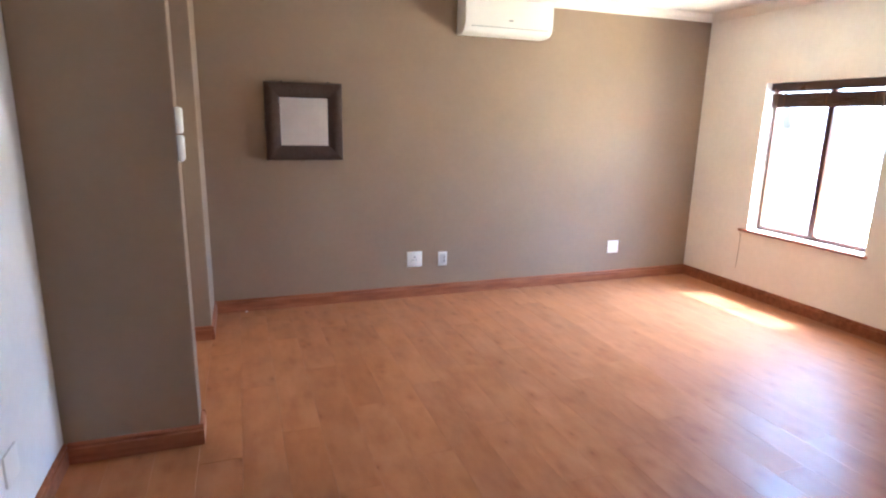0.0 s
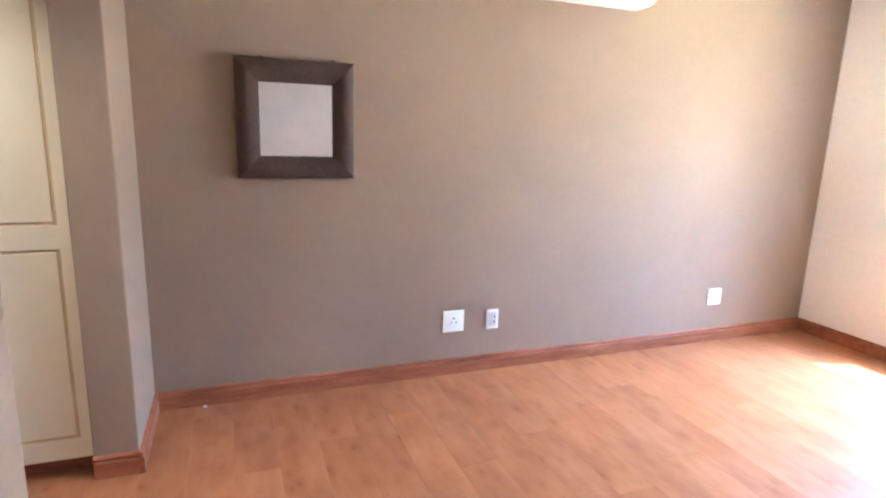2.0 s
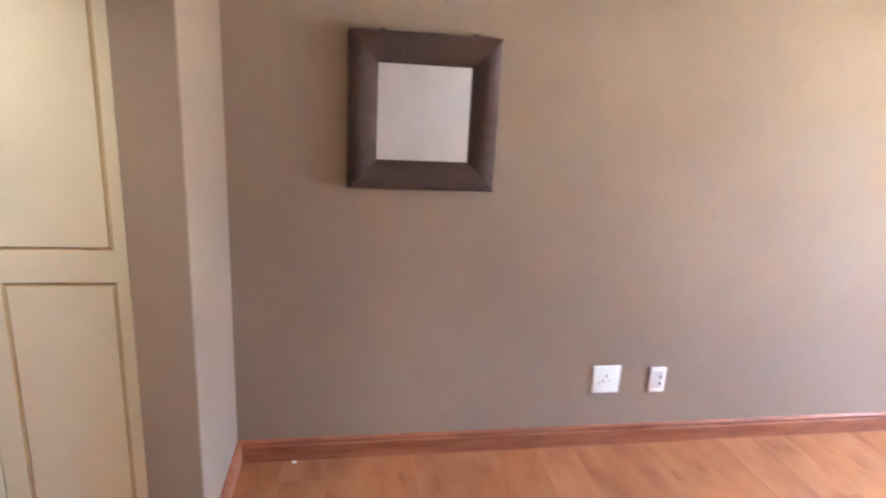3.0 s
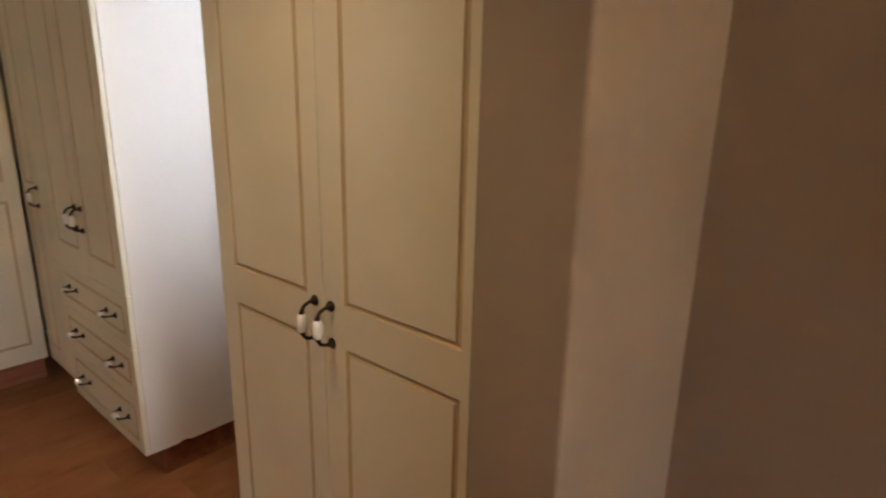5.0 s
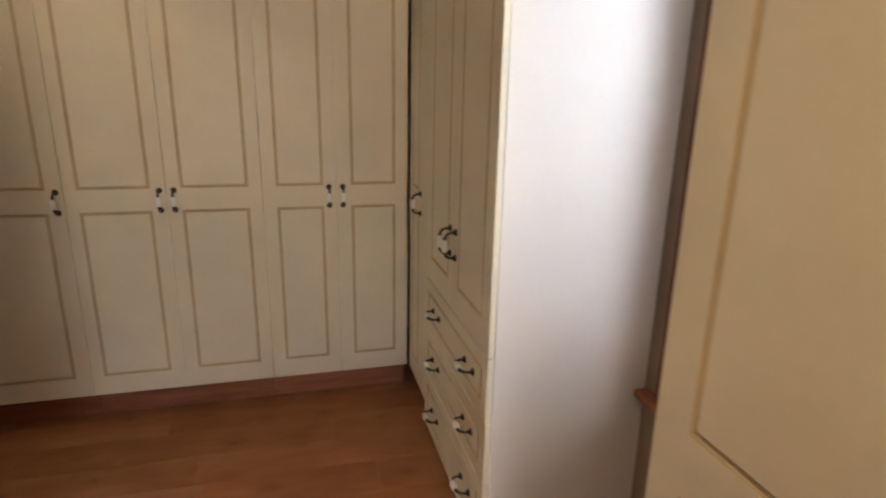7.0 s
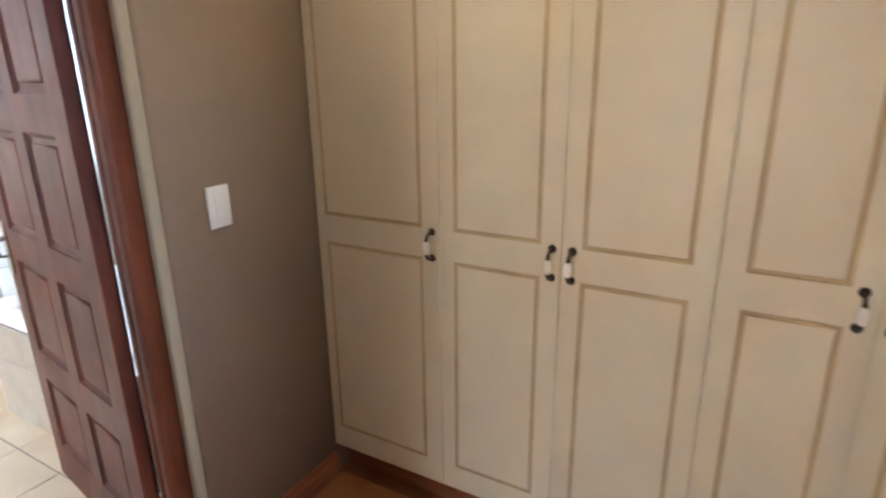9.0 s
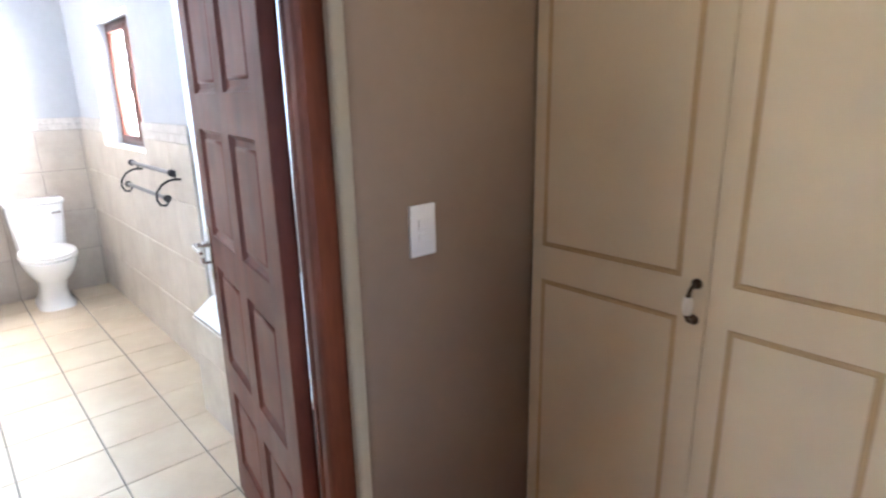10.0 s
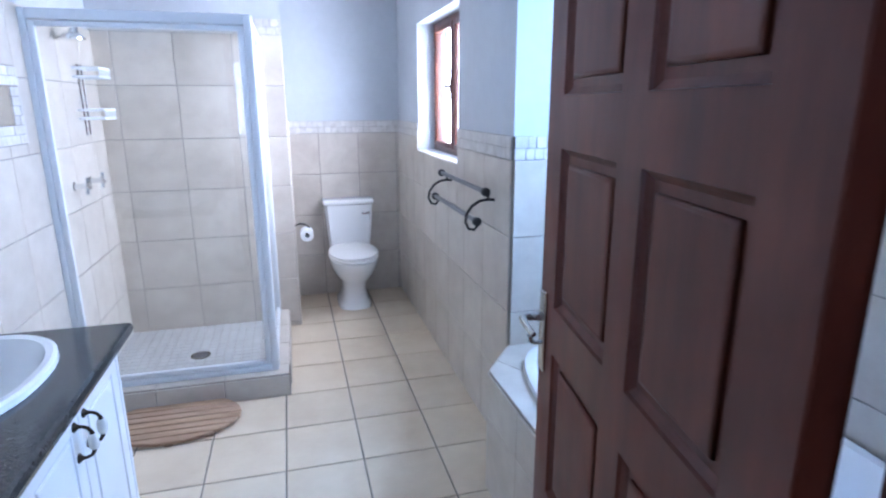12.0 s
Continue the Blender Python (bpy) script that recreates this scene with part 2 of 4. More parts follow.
def tube(bm, pts, r, n=10, index=0):
    """A round bar along a line of points; r one radius or one a point."""
    pts = [Vector(p) for p in pts]
    loops = []
    side = None
    for i, p in enumerate(pts):
        d = (pts[min(i + 1, len(pts) - 1)] - pts[max(i - 1, 0)]).normalized()
        if side is None:
            side = d.orthogonal().normalized()
        side = (side - d * side.dot(d)).normalized()
        up = d.cross(side)
        rad = r[i] if isinstance(r, (list, tuple)) else r
        loops.append([p + rad * (math.cos(a) * side + math.sin(a) * up) for a in [2 * math.pi * k / n for k in range(n)]])
    return rings(bm, loops, index=index)


def mesh_ob(name, bm, mats, parent=None, label="", smooth=None):
    me = bpy.data.meshes.new(name)
    bmesh.ops.recalc_face_normals(bm, faces=bm.faces[:])
    if smooth:
        for f in bm.faces:
            f.smooth = True
    bm.to_mesh(me)
    bm.free()
    for m in mats if isinstance(mats, (list, tuple)) else [mats]:
        me.materials.append(m)
    if smooth:
        me.set_sharp_from_angle(angle=radians(38))
    ob = new(name, me)
    if parent:
        ob.parent = parent
    if label:
        ob["label"] = label
    return ob


def part(name, bm, mats, parent, label="", smooth=True):
    return mesh_ob(name, bm, mats, parent, label, smooth)


def thing(name, x, y, z, label, category, group="", turn=0.0):
    ob = new(name)
    ob.matrix_world = pose(x, y, z, 0, 0, turn)
    ob.empty_display_size = 0.1
    return tagged(ob, label, category, group)


def setting(name, bm, mats, label=""):
    return tagged(mesh_ob(name, bm, mats), label, kind="structure")


def wall_boxes(axis, p0, p1, a0, a1, z0, z1, holes=()):
    """A wall p0..p1 thick that runs a0..a1 along x or y, with openings (a, a, z, z)."""
    bm = bmesh.new()

    def put(u0, u1, w0, w1):
        if u1 - u0 > 1e-4 and w1 - w0 > 1e-4:
            if axis == "x":
                add_box(bm, u0, u1, p0, p1, w0, w1)
            else:
                add_box(bm, p0, p1, u0, u1, w0, w1)
    at = a0
    for h0, h1, w0, w1 in sorted(holes):
        put(at, h0, z0, z1)
        put(h0, h1, z0, w0)
        put(h0, h1, w1, z1)
        at = h1
    put(at, a1, z0, z1)
    return bm


# ---- the large structure ----
H = 2.62
setting("ceiling", box(-4.3, 4.74, -2.95, 4.40, H, H + 0.13), CEILING_PAINT, "white painted plaster ceiling")
setting("wall_north", wall_boxes("x", 4.17, 4.40, -4.3, 4.74, 0, H, [(-1.87, -1.35, 0.66, 2.10)]), TAUPE, "taupe painted bedroom feature wall")
setting("wall_stub", box(-0.385, -0.21, 3.60, 4.17, 0, H, 0.006), TAUPE, "taupe painted wall stub beside the wardrobe")
# the southern opening is unseen, added to let light onto the south wall
setting("wall_east", wall_boxes("y", 4.50, 4.74, -2.95, 4.17, 0, H, [(2.345, 3.43, 0.62, 1.94), (-2.30, -1.215, 0.62, 1.94)]), CREAM_PAINT, "warm white painted window wall")
setting("wall_south", wall_boxes("x", -2.95, -2.75, -0.94, 4.50, 0, H), CREAM_PAINT, "warm white painted wall")
setting("wall_passage", box(-0.94, -0.78, -2.75, 2.19, 0, H), WHITE_PAINT, "white painted passage wall")
setting("wall_nib", box(-1.50, -0.21, 2.19, 2.33, 0, H, 0.005), TAUPE, "taupe painted nib wall at the passage")
setting("wall_return", box(-1.62, -1.50, 1.72, 2.33, 0, H), TAUPE, "taupe painted return wall")
# the doorway's hinge side has a rounded plaster corner
f = bmesh.new()
rings(f, [[(x, y, z) for x, y in ((-4.1, 1.63), (-2.70, 1.63), (-2.70, 1.690), (-2.702, 1.704), (-2.708, 1.715), (-2.72, 1.72), (-4.1, 1.72))] for z in (0, H)])
setting("wall_dressing_south", f, TAUPE, "taupe painted wall with a light switch")
setting("wall_door_side", wall_boxes("x", 1.63, 1.72, -2.70, -0.94, 0, H, [(-2.70, -1.674, 0.0, 2.10)]), TAUPE, "taupe painted wall round the bathroom doorway")
setting("wall_dressing_west", box(-4.3, -4.1, 1.61, 4.17, 0, H), TAUPE, "taupe painted wall behind the wardrobes")
setting("wall_bath_north", wall_boxes("x", 1.61, 1.63, -4.1, -1.1, 0, H, [(-2.70, -1.674, 0.0, 2.10)]), BATH_PAINT, "pale grey painted bathroom wall")
setting("wall_bath_east", box(-1.10, -0.94, -2.75, 1.63, 0, H), BATH_PAINT, "pale grey painted bathroom wall above tiles")
setting("wall_bath_south", box(-3.22, -1.10, -2.81, -2.61, 0, H), BATH_PAINT, "pale grey painted wall behind the toilet")
setting("wall_shower_back", box(-2.168, -1.10, -2.61, -1.965, 0, H), BATH_PAINT, "pale grey painted block behind the shower")
setting("wall_bath_west", wall_boxes("y", -3.22, -3.02, -2.61, -0.19, 0, H, [(-1.905, -0.94, 1.20, 2.0)]), BATH_PAINT, "pale grey painted window wall")
setting("wall_niche_south", box(-3.95, -3.22, -0.39, -0.19, 0, H), BATH_PAINT, "pale grey painted wall of the bath niche")
setting("wall_niche_west", wall_boxes("y", -3.95, -3.75, -0.19, 1.61, 0, H, [(-0.02, 0.92, 1.24, 2.0)]), BATH_PAINT, "pale grey painted wall over the bath")
# outside ground, one sheet to the horizon
g = bmesh.new()
bmesh.ops.create_grid(g, x_segments=8, y_segments=8, size=600)
for v in g.verts:
    v.co.z = -0.25
setting("ground", g, PAVING, "pale sunlit paving outside")

# subfloors; boards and tiles lie on them
floor = setting("floor", box(-4.1, 4.5, -2.75, 4.17, -0.20, -0.010), PLANK_GAP, "honey brown laminate floor")
bath_floor = setting("bathroom_floor", box(-3.75, -1.10, -2.61, 1.66, -0.009, -0.003), FLOOR_GROUT, "beige ceramic tiled bathroom floor")


def moulding(name, a, b, inward, profile, mat, label):
    """A strip from a to b; profile points are (out from the wall, height)."""
    a, b, w = Vector(a), Vector(b), Vector(inward)
    bm = bmesh.new()
    rings(bm, [[p + w * o + Vector((0, 0, h)) for o, h in profile] for p in (a, b)])
    for f in bm.faces:
        f.smooth = False
    return tagged(mesh_ob(name, bm, mat), label, kind="structure")


SK = [(0, 0), (0.017, 0), (0.018, 0.004), (0.018, 0.072), (0.016, 0.076), (0.011, 0.078), (0.011, 0.083), (0.015, 0.087), (0.015, 0.093), (0.010, 0.099), (0.004, 0.102), (0, 0.102)]
SKL = "red-brown stained wooden skirting board"
for a, b, w in (((-0.21, 4.17, 0), (4.5, 4.17, 0), (0, -1, 0)), ((4.5, 4.152, 0), (4.5, -2.75, 0), (-1, 0, 0)),
                ((-0.21, 3.582, 0), (-0.21, 4.152, 0), (1, 0, 0)), ((-0.385, 3.60, 0), (-0.21, 3.60, 0), (0, -1, 0)),
                ((-0.78, -2.75, 0), (-0.78, 2.19, 0), (1, 0, 0)), ((-0.762, 2.19, 0), (-0.192, 2.19, 0), (0, -1, 0)),
                ((-0.21, 2.19, 0), (-0.21, 2.33, 0), (1, 0, 0)), ((-1.5, 2.33, 0), (-0.192, 2.33, 0), (0, 1, 0)),
                ((-3.28, 1.72, 0), (-2.702, 1.72, 0), (0, 1, 0)), ((-0.76, -2.75, 0), (4.48, -2.75, 0), (0, 1, 0))):
    moulding("baseboard", a, b, w, SK, SKIRTING, SKL)
CO = [(0, -0.072), (0.012, -0.072), (0.018, -0.060), (0.032, -0.040), (0.055, -0.022), (0.066, -0.014), (0.070, 0), (0, 0)]
COL = "white moulded plaster cornice"
for a, b, w in (((-0.21, 4.17, H), (4.5, 4.17, H), (0, -1, 0)), ((4.5, 4.17, H), (4.5, -2.75, H), (-1, 0, 0)),
                ((-0.78, -2.75, H), (-0.78, 2.19, H), (1, 0, 0)), ((-0.78, -2.75, H), (4.5, -2.75, H), (0, 1, 0))):
    moulding("cornice", a, b, w, CO, CORNICE_PAINT, COL)

# ---- cabinet pieces ----


def panel_face(bm, x0, x1, z0, z1, panels, depth=0.0032, width=0.014, index=1, raised=0.0, sunk=False):
    """A front at y = 0 (facing -y) with routed grooves round its panels, or sunk panels; all panels of a row share heights."""
    xs = sorted({x0, x1, *[p[0] for p in panels], *[p[1] for p in panels]})
    zs = sorted({z0, z1, *[p[2] for p in panels], *[p[3] for p in panels]})
    for i in range(len(xs) - 1):
        for j in range(len(zs) - 1):
            a, b, c, d = xs[i], xs[i + 1], zs[j], zs[j + 1]
            if any(abs(p[0] - a) < 1e-5 and abs(p[1] - b) < 1e-5 and abs(p[2] - c) < 1e-5 and abs(p[3] - d) < 1e-5 for p in panels):
                loops = []
                if sunk:  # ovolo moulding down to a sunk panel
                    steps = ((0, 0), (0.002, depth * 0.45), (width * 0.55, depth * 0.75), (width, depth))
                else:
                    steps = ((0, 0), (0.004, depth), (width - 0.004, depth), (width + raised * 6, -raised))
                for inset, y in steps:
                    loops.append([(a + inset, y, c + inset), (b - inset, y, c + inset), (b - inset, y, d - inset), (a + inset, y, d - inset)])
                made = [[bm.verts.new(q) for q in lp] for lp in loops]
                for k, (m, n) in enumerate(zip(made, made[1:])):
                    for q in range(4):
                        f = bm.faces.new((m[q], m[(q + 1) % 4], n[(q + 1) % 4], n[q]))
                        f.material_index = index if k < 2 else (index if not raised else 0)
                bm.faces.new(made[-1])
            else:
                bm.faces.new([bm.verts.new(q) for q in ((a, 0, c), (b, 0, c), (b, 0, d), (a, 0, d))])


def panel_door(x0, x1, z0, z1, panels, thick=0.019, both=False, **kw):
    bm = bmesh.new()
    panel_face(bm, x0, x1, z0, z1, panels, **kw)
    e = 0.0025  # softened outer edge
    if both:
        other = bmesh.new()
        panel_face(other, x0, x1, z0, z1, panels, **kw)
        for v in other.verts:
            v.co.y = thick + 2 * e - v.co.y
        tmp = bpy.data.meshes.new("back")
        other.to_mesh(tmp)
        bm.from_mesh(tmp)
        bpy.data.meshes.remove(tmp)
        other.free()
    corner = [(x0, z0), (x1, z0), (x1, z1), (x0, z1)]
    grown = [(x0 - e, z0 - e), (x1 + e, z0 - e), (x1 + e, z1 + e), (x0 - e, z1 + e)]
    loops = [[(x, 0, z) for x, z in corner], [(x, e, z) for x, z in grown], [(x, thick, z) for x, z in grown]]
    if both:
        loops[2] = [(x, thick + e, z) for x, z in grown]
        loops.append([(x, thick + 2 * e, z) for x, z in corner])
    rings(bm, loops, cap0=False, cap1=not both)
    for f in bm.faces:
        f.smooth = False
    bmesh.ops.remove_doubles(bm, verts=bm.verts[:], dist=1e-5)
    return bm


def pull(x, z, upright=True, size=0.086, white=True):
    """A bowed bronze pull with a porcelain grip; stands out from y = 0 towards -y."""
    bm = bmesh.new()
    h = size / 2

    def at(s, out):
        return (x, -out, z + s) if upright else (x + s, -out, z)
    for s in (-h, h):
        c = Vector(at(s, 0))
        prof = [(0.0125, 0.0), (0.0125, 0.003), (0.008, 0.007), (0.005, 0.012)]
        loops = []
        for r, o in prof:
            loops.append([(c.x + r * math.cos(a), -o, c.z + r * math.sin(a)) for a in [2 * math.pi * k / 12 for k in range(12)]])
        rings(bm, loops, cap0=False)
    for sg in (-1, 1):
        tube(bm, [at(sg * h, 0.008), at(sg * h * 0.98, 0.020), at(sg * h * 0.86, 0.031), at(sg * h * 0.62, 0.037), at(sg * h * 0.40, 0.038)],
             [0.0042, 0.0042, 0.0045, 0.005, 0.0075], 8)
    tube(bm, [at(s, 0.038) for s in (-0.021, -0.019, -0.010, 0.0, 0.010, 0.019, 0.021)],
         [0.007, 0.0095, 0.0118, 0.0125, 0.0118, 0.0095, 0.007], 12, index=1)
    return bm


def door_part(name, parent, x0, x1, z0, z1, insets, handles=(), mats=None, label=""):
    """One door or drawer front with its pulls. insets: panels (x, x, z, z); handles (x, z, upright)."""
    d = part(name, panel_door(x0 + 0.0035, x1 - 0.0035, z0 + 0.0025, z1 - 0.0025, insets), mats or [CREAM, GROOVE], parent, label, smooth=False)
    for hx, hz, up in handles:
        part("handle", pull(hx, hz, up), [BRONZE, PORCELAIN], d, "antique bronze pull with white porcelain grip")
    return d


ZP0, ZP1, ZP2, ZP3, ZT = 0.235, 0.995, 1.091, 2.16, 2.26


def wardrobe(name, x, y, turn, width, depth, doors, label, group, floor_gap=0.142, zlow=None):
    """doors: (x0, x1, panel x0, panel x1, pull x)."""
    ob = thing(name, x, y, 0, label, "wardrobe", group, turn)
    b = bmesh.new()
    add_box(b, 0.001, 0.018, 0.021, depth, floor_gap, ZT)
    add_box(b, width - 0.018, width - 0.001, 0.021, depth, floor_gap, ZT)
    add_box(b, 0.018, width - 0.018, 0.023, depth, floor_gap, floor_gap + 0.018)
    add_box(b, 0.018, width - 0.018, 0.023, depth, ZT - 0.018, ZT)
    add_box(b, 0.018, width - 0.018, depth - 0.008, depth, floor_gap + 0.018, ZT - 0.018)
    part("body", b, CARCASS, ob, smooth=False)
    part("plinth", box(0.002, width - 0.002, 0.085, depth, 0.0, floor_gap - 0.001), SKIRTING, ob, "red-brown stained plinth", smooth=False)
    low = zlow or ZP0
    for x0, x1, p0, p1, hx in doors:
        door_part("door", ob, x0, x1, floor_gap, ZT, [(p0, p1, low, ZP1), (p0, p1, ZP2, ZP3)], [(hx, 1.040, True)])
    return ob


WL = "tall cream wardrobe with antiqued grooved doors, closed"
WG = "fitted dressing room wardrobes"
# beside the stub, doors towards the passage
wardrobe("wardrobe", -1.257, 3.64, 0, 0.868, 0.50,
         [(0.0, 0.436, 0.072, 0.380, 0.408), (0.436, 0.868, 0.508, 0.824, 0.464)], "tall two-door cream wardrobe beside the taupe wall stub", WG, 0.085, zlow=0.178)
# along the west wall
Y0 = 1.725
wardrobe("wardrobe", -3.28, Y0, 90, 0.50, 0.60, [(0.0, 0.50, 0.038, 0.436, 0.473)], "single-door cream wardrobe against the taupe switch wall", WG)
wardrobe("wardrobe", -3.28, 2.225, 90, 0.79, 0.60,
         [(0.0, 0.393, 0.050, 0.332, 0.366), (0.393, 0.79, 0.450, 0.732, 0.424)], "wide two-door cream wardrobe, doors closed", WG)
wardrobe("wardrobe", -3.28, 3.015, 90, 0.665, 0.60,
         [(0.0, 0.330, 0.060, 0.270, 0.294), (0.330, 0.665, 0.394, 0.604, 0.357)], "narrow two-door cream wardrobe in the corner", WG)
# corner door and the drawer unit, facing south
corner_unit = wardrobe("wardrobe", -3.275, 3.69, 0, 0.528, 0.475, [(0.0, 0.275, 0.06, 0.200, 0.237)], "cream corner wardrobe beside the drawers", WG)

part("filler_panel", box(0.278, 0.527, 0.0, 0.019, 0.142, ZT, 0.002), CREAM, corner_unit, smooth=False)

chest = thing("drawer_wardrobe", -2.745, 3.65, 0, "cream wardrobe with three deep drawers below its doors", "wardrobe", WG)
W = 0.758
b = bmesh.new()
add_box(b, 0.001, 0.018, 0.021, 0.515, 0.142, ZT)
add_box(b, 0.018, W - 0.018, 0.023, 0.515, 0.142, 0.160)
add_box(b, 0.018, W - 0.018, 0.023, 0.515, ZT - 0.018, ZT)
add_box(b, 0.018, W - 0.018, 0.507, 0.515, 0.160, ZT - 0.018)
part("body", b, CARCASS, chest, smooth=False)
f = bmesh.new()
rings(f, [[(x, y, z) for y, z in ((0.021, 0.148), (0.13, 0.145), (0.145, 0.152), (0.165, 0.151), (0.18, 0.143), (0.515, 0.142), (0.515, ZT), (0.021, ZT))] for x in (W - 0.018, W)])
part("side_panel", f, CARCASS, chest, "pale smooth side panel, chipped at its foot", smooth=False)
part("plinth", box(0.02, W - 0.05, 0.085, 0.515, 0, 0.141), SKIRTING, chest, "red-brown stained plinth", smooth=False)
door_part("door", chest, 0.0, W / 2, 0.806, ZT, [(0.085, 0.325, 0.90, ZP3)], [(W / 2 - 0.032, 1.040, True)])
door_part("door", chest, W / 2, W, 0.806, ZT, [(W / 2 + 0.060, W - 0.065, 0.90, ZP3)], [(W / 2 + 0.032, 1.040, True)])
for z0, z1 in ((0.597, 0.803), (0.394, 0.594), (0.148, 0.391)):
    door_part("drawer", chest, 0.0, W, z0, z1, [(0.045, W - 0.045, z0 + 0.045, z1 - 0.045)],
              [(0.178, (z0 + z1) / 2 + 0.005, False), (W - 0.165, (z0 + z1) / 2 + 0.005, False)])

# plain bulkheads close the gap between wardrobes and ceiling
setting("bulkhead", box(-4.1, -3.30, 1.72, 4.17, ZT + 0.004, H), CREAM_PAINT, "plain bulkhead above the wardrobes")
setting("bulkhead", box(-3.30, -2.00, 3.72, 4.17, ZT + 0.004, H), CREAM_PAINT, "plain bulkhead above the wardrobes")
setting("bulkhead", box(-1.257, -0.385, 3.66, 4.17, ZT + 0.004, H), CREAM_PAINT, "plain bulkhead above the wardrobe")

# ---- windows ----


def window(name, at, turn, w, h, leaves, label, depth=0.06, fw=0.034, s=0.028):
    """Timber window in a wall opening; local x along it, y outward, origin at its lower left corner inside."""
    ob = tagged(thing(name, *at, label, "window", turn=turn), kind="structure")
    fr = bmesh.new()
    for a in ((0, fw, 0, depth, 0, h), (w - fw, w, 0, depth, 0, h), (fw, w - fw, 0, depth, 0, fw), (fw, w - fw, 0, depth, h - fw, h)):
        add_box(fr, *a, bev=0.004)
    for k in range(1, leaves):
        c = w * k / leaves
        add_box(fr, c - fw / 2, c + fw / 2, 0, depth, fw, h - fw, bev=0.004)
    part("window_frame", fr, FRAME_WOOD, ob)
    step = w / leaves
    for k in range(leaves):
        x0 = fw if k == 0 else step * k + fw / 2
        x1 = w - fw if k == leaves - 1 else step * (k + 1) - fw / 2
        sash = bmesh.new()
        for a in ((x0, x0 + s, -0.008, 0.04, fw, h - fw), (x1 - s, x1, -0.008, 0.04, fw, h - fw),
                  (x0 + s, x1 - s, -0.008, 0.04, fw, fw + s), (x0 + s, x1 - s, -0.008, 0.04, h - fw - s, h - fw)):
            add_box(sash, *a, bev=0.004)
        q = part("casement", sash, FRAME_WOOD, ob)
        pane = part("pane", box(x0 + s, x1 - s, 0.014, 0.018, fw + s, h - fw - s), GLASS, q, smooth=False)
        pane.visible_shadow = False
    return ob


bw = window("window_1", (4.62, 3.43, 0.62), -90, 1.085, 1.32, 2, "stained timber bedroom window with two casements", fw=0.022, s=0.014)
# unseen second window, added so light reaches the south wall and the mirror
window("window_5", (4.62, -1.215, 0.62), -90, 1.085, 1.32, 2, "stained timber bedroom window with two casements")
bwin = window("window_2", (-3.13, -1.905, 1.20), 90, 0.965, 0.80, 2, "stained timber bathroom window with two casements")
lat = bmesh.new()
add_box(lat, 0.435, 0.452, -0.016, -0.007, 0.36, 0.44, 0.003)
tube(lat, [(0.444, -0.016, 0.40), (0.444, -0.032, 0.40), (0.42, -0.036, 0.398), (0.36, -0.036, 0.39)], [0.007, 0.006, 0.006, 0.005], 8)
part("window_latch", lat, STEEL, bwin, "brass coloured casement latch")
window("window_3", (-3.86, -0.02, 1.24), 90, 0.94, 0.76, 2, "stained timber window over the bath")
dwin = window("window_4", (-1.87, 4.29, 0.66), 0, 0.52, 1.44, 1, "stained timber dressing room window")


for x0, x1, z0, z1 in ((-1.932, -1.872, 0.66, 2.16), (-1.348, -1.288, 0.66, 2.16), (-1.872, -1.348, 2.10, 2.16)):
    setting("trim", box(x0, x1, 4.160, 4.169, z0, z1, 0.003), DOOR_FRAME_WOOD, "dark stained wooden surround of the dressing window")


def sill(name, x0, x1, y0, y1, z0, z1, mat, label):
    return setting(name, box(x0, x1, y0, y1, z0, z1, 0.010, 3), mat, label)


sill("window_sill", 4.473, 4.62, 2.315, 3.515, 0.595, 0.6185, SKIRTING, "red-brown wooden sill of the bedroom window")
# sill of the added, unseen window
sill("window_sill", 4.455, 4.62, -2.33, -1.185, 0.595, 0.6185, SKIRTING, "red-brown wooden sill of the bedroom window")
sill("window_sill", -1.99, -1.26, 4.125, 4.29, 0.632, 0.6585, SKIRTING, "red-brown wooden sill of the dressing window")


def blind_parts(ob, w, slat_d, slats, pitch, z_top, tilt, slat_mat):
    """Venetian blind; local x along it, z_top under the head rail."""
    part("valance", box(0, w, -0.012, 0.004, z_top, z_top + 0.072, 0.003), BLIND_WOOD, ob, "dark wooden valance")
    part("head_rail", box(0.005, w - 0.005, 0.008, 0.055, z_top + 0.012, z_top + 0.055), BLIND_WOOD, ob)
    sl = bmesh.new()
    add_box(sl, 0.006, w - 0.006, -slat_d / 2, slat_d / 2, -0.0021, 0.0021)
    base = None
    for k in range(slats):
        if base is None:
            base = part("slat", sl, slat_mat, ob, smooth=False)
            o = base
        else:
            o = new("slat", base.data)
            o.parent = ob
        o.matrix_basis = pose(0, 0.030, z_top - 0.02 - k * pitch, tilt + (k % 3 - 1) * 0.9, 0, 0)
    zb = z_top - 0.02 - slats * pitch - 0.004
    part("bottom_rail", box(0.004, w - 0.004, 0.006, 0.054, zb - 0.010, zb + 0.006, 0.004), BLIND_WOOD, ob)
    return zb


